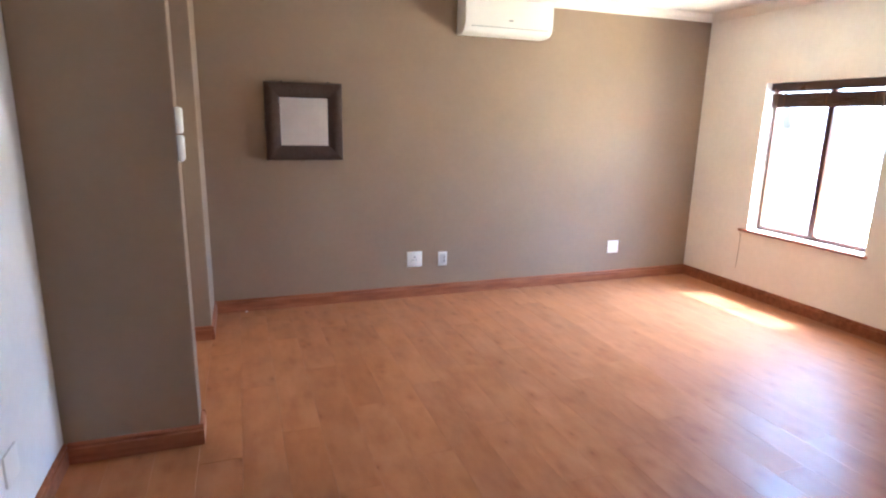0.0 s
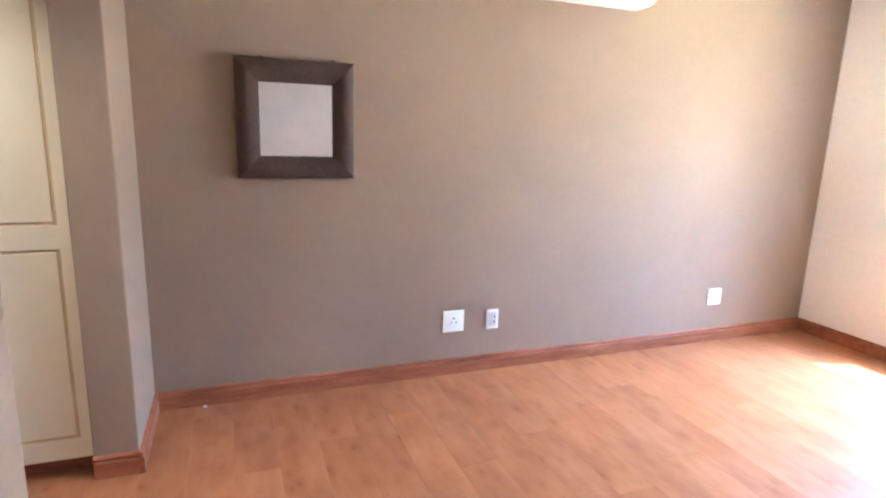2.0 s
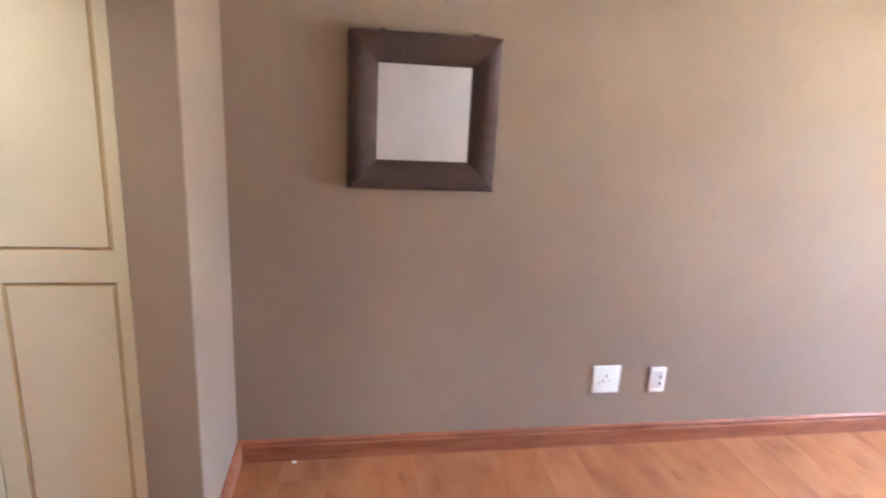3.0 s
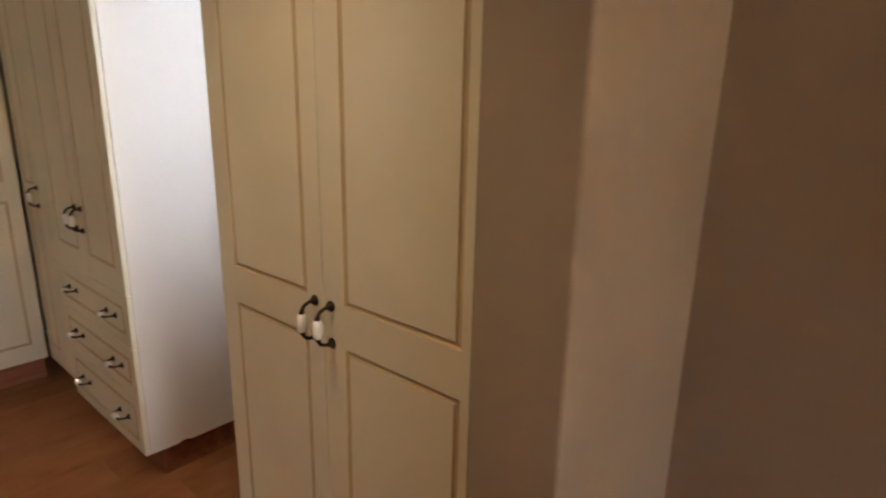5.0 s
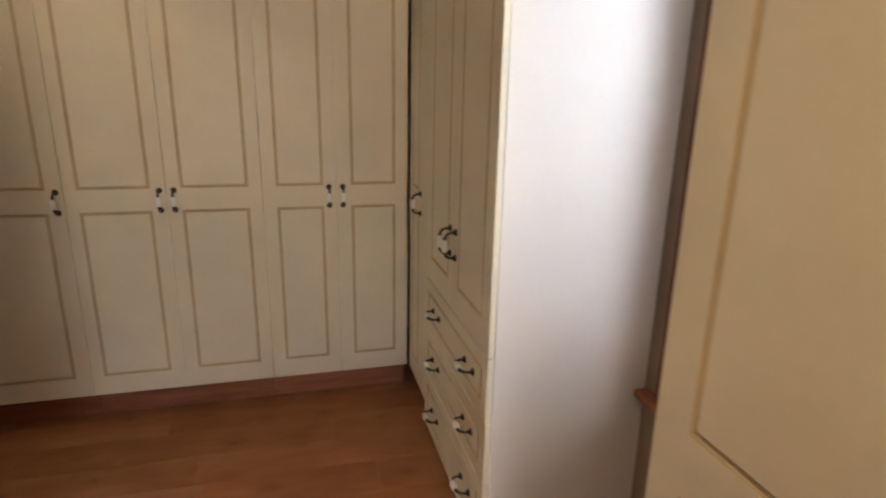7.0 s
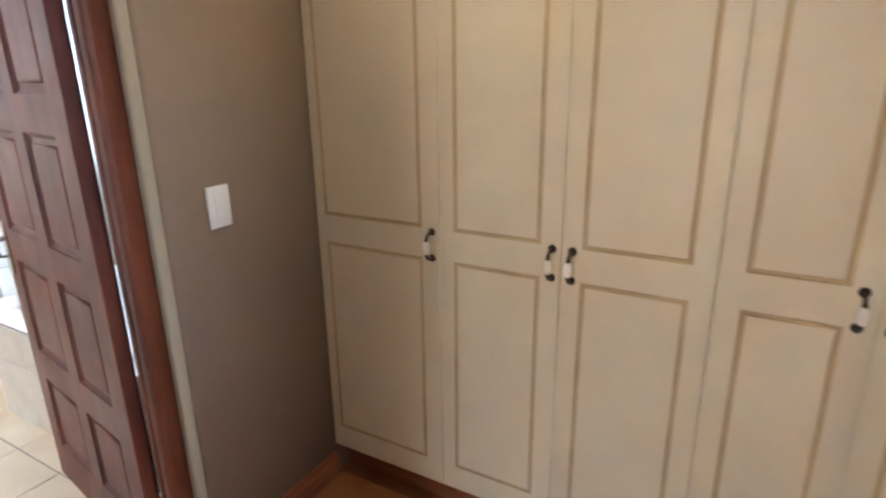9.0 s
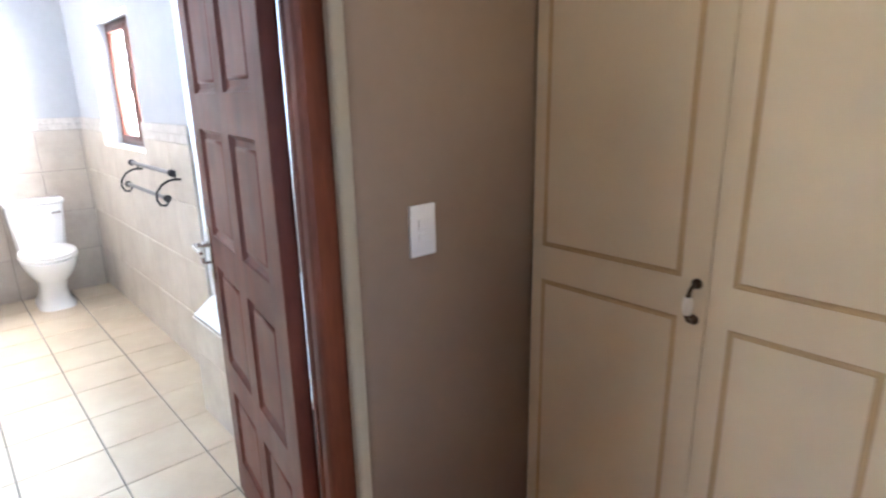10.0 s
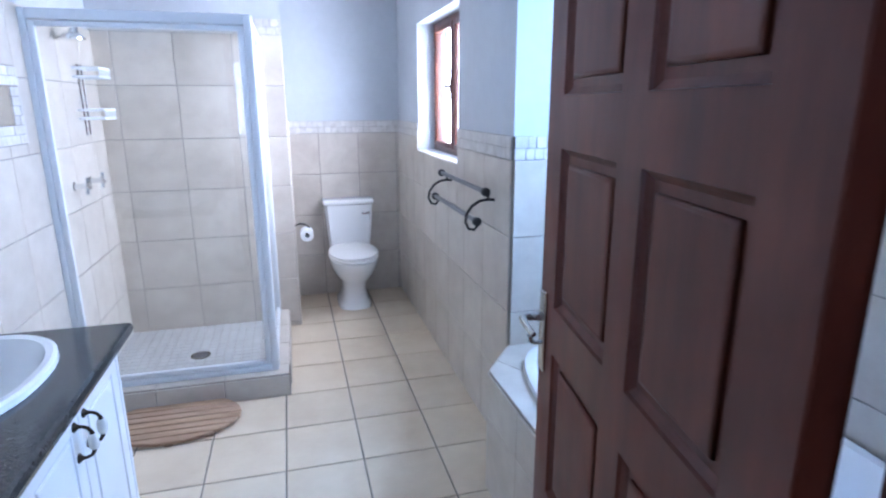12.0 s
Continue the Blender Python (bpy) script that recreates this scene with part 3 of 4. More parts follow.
blind = thing("venetian_blind", 4.545, 3.405, 0, "dark wooden venetian blind, pulled up to the top", "blind", turn=-90)
zb = blind_parts(blind, 1.03, 0.05, 22, 0.0046, 1.866, 0, BLIND_WOOD)
for cx in (0.13, 0.515, 0.90):
    part("ladder_cord", tube(bmesh.new(), [(cx, 0.002, 1.87), (cx, 0.002, zb)], 0.004, 6), CORD, blind)
part("lift_cord", tube(bmesh.new(), [(0.045, -0.014, 1.90), (0.043, -0.016, 1.2), (0.048, -0.014, 0.66)], 0.0045, 6), CORD, blind)
part("tilt_wand", tube(bmesh.new(), [(0.975, -0.014, 1.89), (0.972, -0.016, 1.3), (0.975, -0.012, 0.78)], 0.005, 8), CORD, blind)
part("pull_cord", tube(bmesh.new(), [(0.075, -0.016, 1.88), (0.079, -0.017, 1.3), (0.083, -0.016, 0.665)], 0.004, 6), CORD, blind)

blind2 = thing("venetian_blind", -1.865, 4.128, 0, "venetian blind with pale slats, lowered and open", "blind")
zb = blind_parts(blind2, 0.51, 0.05, 29, 0.0435, 2.02, 9, PALE_SLAT)
for cx in (0.09, 0.255, 0.42):
    part("ladder_cord", tube(bmesh.new(), [(cx, 0.004, 2.03), (cx, 0.004, zb)], 0.003, 6), CORD, blind2)

# ---- bedroom things ----
mirror = thing("wall_mirror", 0.545, 4.168, 1.527, "square wall mirror in a padded dark brown leather frame", "mirror")
MH, MI = 0.297, 0.184
prof = [(MH, 0.0), (MH + 0.002, -0.020), (MH - 0.006, -0.040), (MH - 0.030, -0.054), (MH - 0.065, -0.050), (MI + 0.012, -0.034), (MI, -0.022), (MI, -0.010)]
for k in range(4):
    f = bmesh.new()
    lp = []
    for u, d in prof:
        lp.append((u, d))
    a0 = [(-u, d, -u) for u, d in lp]
    a1 = [(u, d, -u) for u, d in lp]
    mid = [((a0[i][0] * (1 - s) + a1[i][0] * s), lp[i][1] - 0.002 * math.sin(math.pi * s), -lp[i][0]) for s in (0.5,) for i in range(len(lp))]
    rings(f, [a0, mid, a1], cap0=False, cap1=False, closed=False)
    bmesh.ops.rotate(f, cent=(0, 0, 0), matrix=Matrix.Rotation(k * math.pi / 2, 3, "Y"), verts=f.verts)
    part("frame_side", f, LEATHER, mirror)
part("mirror_glass", box(-MI - 0.004, MI + 0.004, -0.014, -0.010, -MI - 0.004, MI + 0.004), MIRROR, mirror, "clear mirror glass", smooth=False)
part("backing", box(-MH + 0.02, MH - 0.02, -0.008, 0.0, -MH + 0.02, MH - 0.02), DARK_SLOT, mirror, smooth=False)
for s in (-0.17, 0.19):
    part("hanger", tube(bmesh.new(), [(s - 0.010, -0.012, MH), (s - 0.004, -0.012, MH + 0.010), (s + 0.004, -0.012, MH + 0.010), (s + 0.010, -0.012, MH)], 0.003, 6), BLACK_IRON, mirror)

ac = thing("air_conditioner", 1.82, 4.17, 2.262, "white wall-mounted split air conditioner, switched off", "air conditioner")
pr = [(0, 0.29), (-0.15, 0.29), (-0.185, 0.275), (-0.197, 0.22), (-0.197, 0.075), (-0.185, 0.035), (-0.150, 0.008), (-0.10, 0.0), (0, 0.0)]
f = bmesh.new()
rings(f, [[(x, y, z) for y, z in pr] for x in (0.012, 0.788)])
part("housing", f, PLASTIC, ac)
for s, x0, x1 in ((0, 0.0, 0.012), (1, 0.788, 0.80)):
    f = bmesh.new()
    rings(f, [[(x0, y * 0.985, z * 0.97 + 0.004) for y, z in pr], [(x1, y * 0.985, z * 0.97 + 0.004) for y, z in pr]])
    part("end_cap", f, PLASTIC, ac)
part("air_flap", box(0.06, 0.74, -0.183, -0.105, 0.0005, 0.010, 0.004), PLASTIC, ac).matrix_basis = pose(0, -0.004, 0.006, -18)
part("louvre_gap", box(0.05, 0.75, -0.1985, -0.190, 0.052, 0.057), GREY_PLASTIC, ac, smooth=False)
part("badge", box(0.385, 0.425, -0.1995, -0.196, 0.105, 0.118, 0.002), GREY_PLASTIC, ac, "small dark badge")


def plate(name, x, y, z, turn, w, h, label, category, extra):
    """Wall plate; local y = 0 is the wall, -y out."""
    ob = thing(name, x, y, z, label, category, turn=turn)
    part("plate", box(-w / 2, w / 2, -0.009, 0, -h / 2, h / 2, 0.003), PLASTIC, ob)
    for nm, a, mt in extra:
        part(nm, box(*a, 0.0012), mt, ob, smooth=False)
    return ob


HOLES = [("pin_hole", (-0.005, 0.005, -0.0102, -0.008, 0.014, 0.024), DARK_SLOT), ("pin_hole", (-0.020, -0.012, -0.0102, -0.008, -0.010, -0.002), DARK_SLOT),
         ("pin_hole", (0.012, 0.020, -0.0102, -0.008, -0.010, -0.002), DARK_SLOT), ("pin_hole", (-0.034, -0.028, -0.0102, -0.008, -0.022, -0.016), DARK_SLOT)]
plate("wall_socket", 1.468, 4.17, 0.346, 0, 0.138, 0.138, "square white plastic wall socket low on the taupe wall", "socket", HOLES)
plate("aerial_socket", 1.733, 4.17, 0.337, 0, 0.083, 0.128, "small white aerial socket plate above the skirting", "socket",
      [("inset", (-0.026, 0.026, -0.0105, -0.008, -0.045, 0.045), satin("pale_grey_plastic", (0.55, 0.55, 0.56), 0.4)),
       ("port", (0.008, 0.018, -0.0125, -0.009, 0.010, 0.022), DARK_SLOT), ("port", (0.008, 0.018, -0.0125, -0.009, -0.024, -0.012), DARK_SLOT)])
plate("blank_plate", 3.565, 4.17, 0.347, 0, 0.125, 0.125, "blank square white cover plate on the taupe wall", "socket", [])
plate("wall_socket", -0.78, 1.63, 0.35, 90, 0.12, 0.118, "white plastic socket plate on the white passage wall", "socket", [])
plate("light_switch", -2.877, 1.72, 1.199, 180, 0.076, 0.122, "white two-rocker light switch on the taupe wall", "switch",
      [("rocker", (-0.016, 0.016, -0.0125, -0.008, 0.004, 0.028), PLASTIC), ("rocker", (-0.016, 0.016, -0.0125, -0.008, -0.028, -0.004), PLASTIC)])
for z in (1.540, 1.419):
    q = thing("dimmer_switch", -0.21, 2.235, z, "rounded white plastic dimmer box on the nib wall", "switch", "pair of wall boxes", 90)
    part("cover", box(-0.054, 0.054, -0.026, 0, -0.057, 0.057, 0.013, 4), PLASTIC, q)
    part("back_plate", box(-0.050, 0.050, -0.004, 0.0, -0.053, 0.053), GREY_PLASTIC, q, smooth=False)

cord = mesh_ob("loose_cord", tube(bmesh.new(), [(4.492, 3.475, 0.600), (4.470, 3.478, 0.592), (4.488, 3.480, 0.55), (4.495, 3.487, 0.40), (4.494, 3.492, 0.24)], 0.0022, 6), CORD)
tagged(cord, "thin pale cord hanging below the bedroom sill", "cord")
pebble = mesh_ob("plaster_crumb", rings(bmesh.new(), [oval(0, 0, z, r, r * 0.7, 9) for z, r in ((0, 0.009), (0.005, 0.011), (0.009, 0.005))]), WHITE_PAINT)
pebble.location = (0.03, 4.135, 0.001)
tagged(pebble, "tiny white plaster crumb lying on the laminate", "debris")

# recessed downlights
for x, y, watts in ((-2.96, 2.30, 5), (-0.80, 3.05, 17)):
    dl = thing("downlight", x, y, H, "small recessed warm downlight in the ceiling, switched on", "lamp", "dressing room downlights")
    f = bmesh.new()
    rings(f, [oval(0, 0, z, r, r, 24) for z, r in ((-0.001, 0.050), (-0.006, 0.048), (-0.006, 0.036), (-0.0005, 0.034))], cap0=False, cap1=False)
    part("trim_ring", f, CHROME, dl, "bright metal ring")
    part("lamp_face", rings(bmesh.new(), [oval(0, 0, z, 0.034, 0.034, 20) for z in (-0.003, -0.001)]), LAMP_GLOW, dl, "glowing warm lamp face", smooth=False)
    sp = bpy.data.lights.new("downlight_beam", "SPOT")
    sp.energy, sp.spot_size, sp.spot_blend, sp.color, sp.shadow_soft_size = watts, radians(95), 0.8, (1.0, 0.80, 0.50), 0.03
    so = new("downlight_beam", sp)
    so.matrix_world = look((x, y, H - 0.02), (x, y, 0))

# ---- bathroom door ----
fr = bmesh.new()
# hinge jamb: rounded nose, bead and rebate
rings(fr, [[(x, y, z) for x, y in ((-2.699, 1.689), (-2.664, 1.694), (-2.620, 1.694), (-2.610, 1.690), (-2.606, 1.681), (-2.606, 1.662), (-2.614, 1.658),
                                   (-2.614, 1.650), (-2.606, 1.646), (-2.606, 1.637), (-2.630, 1.633), (-2.688, 1.632), (-2.690, 1.564), (-2.699, 1.564))] for z in (0, 2.095)])
for q in fr.faces:
    q.smooth = False
for a in ((-1.740, -1.676, 1.575, 1.70, 0, 2.095), (-2.612, -1.740, 1.575, 1.70, 2.03, 2.095)):
    add_box(fr, *a, bev=0.006, seg=3)
setting("door_frame", fr, DOOR_FRAME_WOOD, "red-brown stained wooden door frame")
setting("trim", box(-2.700, -2.6645, 1.6955, 1.724, 0, 2.40, 0.009, 3), CORNER_PAINT, "cream painted rounded plaster edge beside the door frame")
setting("threshold", box(-2.611, -1.740, 1.645, 1.675, -0.004, 0.006, 0.003), SKIRTING, "wooden strip between laminate and tiles")

leaf = tagged(thing("door_1", -2.646, 1.553, 0.006, "eight-panel mahogany door, swung open into the bathroom", "door", turn=-99), kind="structure")
# local x runs from hinge to lock edge, y = 0 is the face towards the room
LW = 0.836
c0, c1, c2, c3 = 0.104, 0.360, 0.450, 0.736
pan = []
for z0, z1 in ((0.17, 0.470), (0.585, 0.945), (1.054, 1.405), (1.512, 1.870)):
    pan += [(c0, c1, z0, z1), (c2, c3, z0, z1)]
db = panel_door(0, LW, 0, 2.018, pan, thick=0.039, both=True, depth=0.014, width=0.014, index=0, sunk=True)
dleaf = part("door_leaf", db, MAHOGANY, leaf, smooth=False)
for x0, x1, z0, z1 in pan:
    for y, sg in ((0.0, 1), (0.044, -1)):
        f = bmesh.new()
        base = y + sg * 0.0139
        lps = []
        for ins, o in ((0.030, 0.0), (0.031, 0.005), (0.034, 0.0075), (0.040, 0.008)):
            lps.append([(x0 + ins, base - sg * o, z0 + ins), (x1 - ins, base - sg * o, z0 + ins), (x1 - ins, base - sg * o, z1 - ins), (x0 + ins, base - sg * o, z1 - ins)])
        rings(f, lps)
        part("raised_panel", f, MAHOGANY, dleaf, smooth=False)
# lever on the face towards the passage, lock plate on the edge
DF = 0.044
f = bmesh.new()
add_box(f, LW - 0.052, LW - 0.010, DF - 0.001, DF + 0.007, 0.875, 1.075, 0.004)
tube(f, [(LW - 0.032, DF + 0.004, 1.010), (LW - 0.032, DF + 0.044, 1.010), (LW - 0.040, DF + 0.054, 1.010), (LW - 0.085, DF + 0.058, 1.012), (LW - 0.125, DF + 0.050, 1.004)], [0.011, 0.009, 0.010, 0.008, 0.006], 10)
tube(f, [(LW - 0.032, DF + 0.005, 0.945), (LW - 0.032, DF + 0.024, 0.945), (LW - 0.032, DF + 0.032, 0.950), (LW - 0.032, DF + 0.034, 0.964)], [0.006, 0.005, 0.008, 0.008], 8)
part("lever_handle", f, STEEL, leaf, "worn nickel lever handle")
part("lock_plate", box(LW + 0.002, LW + 0.006, 0.010, 0.034, 0.88, 1.07, 0.001), STEEL, leaf, "metal lock face plate")
for z in (0.25, 1.78):
    part("hinge", tube(bmesh.new(), [(-0.008, -0.002, z - 0.045), (-0.008, -0.002, z + 0.045)], 0.007, 10), STEEL, leaf)

# ---- bath in its tiled surround ----
BZ = 0.50
bathtub = thing("bathtub", -3.33, 0.66, 0, "white oval bath sunk in a tiled surround", "bath")
f = bmesh.new()
secs = [(0.007, 0.40, 0.81), (0.028, 0.398, 0.807), (0.036, 0.382, 0.79), (0.030, 0.355, 0.765), (-0.02, 0.335, 0.735), (-0.20, 0.285, 0.66), (-0.36, 0.22, 0.56), (-0.39, 0.12, 0.40)]
rings(f, [oval(0, 0, BZ + z, rx, ry, 40, 3.2) for z, rx, ry in secs], cap0=False)
part("tub_shell", f, SANITARY, bathtub)
f = bmesh.new()
tube(f, [(0.10, -0.5, BZ - 0.375), (0.10, -0.5, BZ - 0.37)], 0.028, 16)
part("waste", f, CHROME, bathtub)
# surround: chamfered plan, open under the tub
pts = [(-2.86, 0.02), (-2.86, 1.50), (-3.75, 1.50), (-3.75, -0.19), (-3.02, -0.19)]
f = bmesh.new()
inner = oval(-3.33, 0.66, 0, 0.365, 0.775, 40, 3.2)


def edge_hit(a):
    """Where the ray from the tub's middle at angle a meets the surround's outline."""
    o, d = Vector((-3.33, 0.66)), Vector((math.cos(a), math.sin(a)))
    best = None
    for p, q in zip(pts, pts[1:] + pts[:1]):
        p, q = Vector(p), Vector(q)
        e = q - p
        den = d.x * e.y - d.y * e.x
        if abs(den) < 1e-9:
            continue
        w = p - o
        s, u = (w.x * e.y - w.y * e.x) / den, (w.x * d.y - w.y * d.x) / den
        if s > 0 and -1e-6 <= u <= 1 + 1e-6 and (best is None or s < best):
            best = s
    return o + d * best


outl = []
for x, y, _ in inner:
    h = edge_hit(math.atan2(y - 0.66, x + 3.33))
    outl.append((h.x, h.y))
for p in pts:
    k = min(range(40), key=lambda i: (outl[i][0] - p[0]) ** 2 + (outl[i][1] - p[1]) ** 2)
    outl[k] = p
rings(f, [[(x, y, 0) for x, y in outl], [(x, y, BZ) for x, y in outl], [(x, y, BZ) for x, y, _ in inner], [(x, y, BZ - 0.05) for x, y, _ in inner]], cap0=False, cap1=False)
bath_base = tagged(mesh_ob("bath_surround", f, GROUT), "beige tiled bath surround with a chamfered corner", kind="structure")

# ---- vanity ----
van = thing("vanity_cabinet", -1.62, 1.45, 0, "white vanity cabinet with grooved doors under a dark counter", "cabinet", turn=-90)
VW = 1.36
b = bmesh.new()
add_box(b, 0.0, 0.018, 0.02, 0.52, 0.08, 0.788)
add_box(b, VW - 0.018, VW, 0.0, 0.52, 0.08, 0.788)
add_box(b, 0.018, VW - 0.018, 0.022, 0.52, 0.08, 0.098)
add_box(b, 0.018, VW - 0.018, 0.50, 0.52, 0.098, 0.788)
part("body", b, WHITE_BOARD, van, smooth=False)
part("plinth", box(0.004, VW - 0.004, 0.05, 0.52, 0.0, 0.079), WHITE_BOARD, van, smooth=False)
xs = [0.018, 0.36, 0.68, 1.005, VW - 0.020]
for k, (x0, x1) in enumerate(zip(xs, xs[1:])):
    hx = x0 + 0.035 if k % 2 else x1 - 0.035
    if k == 3:
        hx = x0 + 0.035
    if k == 2:
        hx = x1 - 0.035
    door_part("door", van, x0, x1, 0.085, 0.785, [(x0 + 0.055, x1 - 0.055, 0.14, 0.73)], [(hx, 0.697, True)], [WHITE_BOARD, GROOVE_SHADE])
f = bmesh.new()
# counter with an opening for the basin
hole = oval(-1.335, 0.375, 0, 0.175, 0.265, 40, 2.2)


def rect_hit(a):
    c, s = math.cos(a), math.sin(a)
    k = min((0.235 if c > 0 else 0.305) / max(abs(c), 1e-6), (1.08 if s > 0 else 0.363) / max(abs(s), 1e-6))
    return -1.335 + c * k, 0.375 + s * k


ro = [rect_hit(math.atan2(y - 0.375, x + 1.335)) for x, y, _ in hole]
for p in ((-1.64, 0.012), (-1.10, 0.012), (-1.10, 1.455), (-1.64, 1.455)):
    k = min(range(40), key=lambda i: (ro[i][0] - p[0]) ** 2 + (ro[i][1] - p[1]) ** 2)
    ro[k] = p


def grown(p, e):
    return (p[0] - (e if p[0] < -1.60 else 0), p[1] - (e if p[1] < 0.15 else 0))


rings(f, [[(x, y, 0.79) for x, y, _ in hole], [(*p, 0.79) for p in ro], [(*grown(p, 0.008), 0.796) for p in ro], [(*grown(p, 0.012), 0.810) for p in ro],
          [(*grown(p, 0.008), 0.825) for p in ro], [(*p, 0.83) for p in ro], [(x, y, 0.83) for x, y, _ in hole], [(x, y, 0.79) for x, y, _ in hole]], cap0=False, cap1=False)
for q in f.faces:
    q.smooth = False
counter = tagged(mesh_ob("vanity_counter", f, GRANITE), "dark polished granite counter with a rounded edge", "counter")
basin = thing("basin", -1.335, 0.375, 0.83, "white oval drop-in basin set in the granite counter", "basin")
f = bmesh.new()
secs = [(0.001, 0.208, 0.300), (0.016, 0.206, 0.298), (0.022, 0.196, 0.288), (0.018, 0.178, 0.268), (-0.02, 0.160, 0.245), (-0.10, 0.12, 0.18), (-0.135, 0.06, 0.09)]
rings(f, [oval(0, 0, z, rx, ry, 40, 2.2) for z, rx, ry in secs], cap0=False)
part("bowl", f, SANITARY, basin)
part("waste", tube(bmesh.new(), [(0, 0, -0.137), (0, 0, -0.131)], 0.022, 16), CHROME, basin)

# ---- shower ----
SY0, SX = -0.957, -2.095          # kerb outside faces
KZ = 0.125
setting("shower_kerb", box(SX, -1.10, SY0 - 0.12, SY0, 0, KZ - 0.006), GROUT, "tiled shower kerb along the front")
setting("shower_kerb", box(SX, SX + 0.12, -1.965, SY0 - 0.12, 0, KZ - 0.006), GROUT, "tiled shower kerb along the side")
tray = setting("shower_floor", box(SX + 0.12, -1.10, -1.965, SY0 - 0.12, 0.0, 0.055), PALE_GROUT, "pale mosaic shower floor")
shower = thing("shower_enclosure", -1.10, -1.03, KZ, "glass shower enclosure in a pale aluminium frame, closed", "shower")
FH, FW = 1.775, 0.942
f = bmesh.new()
for a in ((-0.036, 0.0, -0.02, 0.02, 0, FH), (-FW, -FW + 0.034, -0.02, 0.02, 0, FH), (-FW + 0.034, -0.036, -0.02, 0.02, FH - 0.045, FH), (-FW + 0.034, -0.036, -0.02, 0.02, 0.0, 0.030)):
    add_box(f, *a, bev=0.004)
part("frame", f, ALUMINIUM, shower)
dr = bmesh.new()
for a in ((-0.064, -0.038, -0.012, 0.014, 0.034, FH - 0.049), (-FW + 0.036, -FW + 0.062, -0.012, 0.014, 0.034, FH - 0.049),
          (-FW + 0.062, -0.064, -0.012, 0.014, FH - 0.072, FH - 0.049), (-FW + 0.062, -0.064, -0.012, 0.014, 0.034, 0.058)):
    add_box(dr, *a, bev=0.003)
sdoor = part("shower_door", dr, ALUMINIUM, shower, "framed glass shower door")
p = part("pane", box(-FW + 0.061, -0.063, -0.002, 0.002, 0.057, FH - 0.071), SHOWER_GLASS, sdoor, smooth=False)
p.visible_shadow = False
f = bmesh.new()
for a in ((-FW - 0.004, -FW + 0.036, -0.055, -0.022, 0, FH), (-FW - 0.004, -FW + 0.036, -0.932, -0.898, 0, FH), (-FW + 0.002, -FW + 0.030, -0.898, -0.055, FH - 0.045, FH), (-FW + 0.002, -FW + 0.030, -0.898, -0.055, 0, 0.03)):
    add_box(f, *a, bev=0.003)
part("side_frame", f, ALUMINIUM, shower)
p = part("side_pane", box(-FW + 0.012, -FW + 0.016, -0.898, -0.055, 0.03, FH - 0.045), SHOWER_GLASS, shower, smooth=False)
p.visible_shadow = False
drain = thing("shower_drain", -1.585, -1.465, 0.061, "round metal drain in the mosaic shower floor", "drain")
part("rim", rings(bmesh.new(), [oval(0, 0, z, r, r, 24) for z, r in ((0, 0.056), (0.004, 0.055), (0.004, 0.044))], cap0=False, cap1=False), STEEL, drain)
part("grate", rings(bmesh.new(), [oval(0, 0, z, 0.044, 0.044, 24) for z in (0.0, 0.003)]), PEWTER, drain, smooth=False)

taps = thing("shower_taps", -1.10, -1.47, 1.10, "chrome shower taps with cross handles on the tiles", "tap")
for s in (-0.125, 0.125):
    f = bmesh.new()
    tube(f, [(0, s, 0), (-0.008, s, 0), (-0.014, s, 0), (-0.055, s, 0), (-0.075, s, 0)], [0.034, 0.034, 0.016, 0.013, 0.017], 14)
    for a in (0.3, 1.87, 3.44, 5.01):
        tube(f, [(-0.068, s, 0), (-0.068, s + 0.042 * math.cos(a), 0.042 * math.sin(a))], [0.007, 0.010], 8)
    part("tap", f, CHROME, taps)
rose = thing("wall_shower", -1.10, -1.40, 1.885, "chrome shower rose on a short wall arm", "shower")
part("arm", tube(bmesh.new(), [(0, 0, 0), (-0.008, 0, 0), (-0.01, 0, 0), (-0.06, 0, 0.012), (-0.10, 0, -0.002)], [0.032, 0.032, 0.011, 0.011, 0.011], 12), CHROME, rose)
part("rose", rings(bmesh.new(), [oval(-0.105 - 0.35 * z, 0, z - 0.01, r, r, 20) for z, r in ((0.0, 0.014), (-0.03, 0.022), (-0.055, 0.060), (-0.066, 0.062))]), CHROME, rose)

caddy = thing("shower_caddy", -1.10, -1.68, 1.40, "two-tier chrome corner caddy hung on the shower wall", "caddy")
for s in (-0.03, 0.03):
    part("upright", tube(bmesh.new(), [(-0.012, s, -0.06), (-0.012, s, 0.31)], 0.008, 8), CHROME, caddy)
for z in (0.03, 0.245):
    f = bmesh.new()
    for dz in (0.0, 0.045):
        tube(f, [(-0.012, -0.11, z + dz), (-0.13, -0.10, z + dz), (-0.14, 0.0, z + dz), (-0.13, 0.10, z + dz), (-0.012, 0.11, z + dz), (-0.012, -0.11, z + dz)], 0.007, 8)
    for k in range(8):
        y = -0.09 + k * 0.18 / 7
        tube(f, [(-0.012, y, z), (-0.133, y, z), (-0.133, y, z + 0.045)], 0.005, 6)
    add_box(f, -0.112, -0.014, -0.095, 0.095, z - 0.004, z - 0.001)
    part("basket", f, ALUMINIUM, caddy)

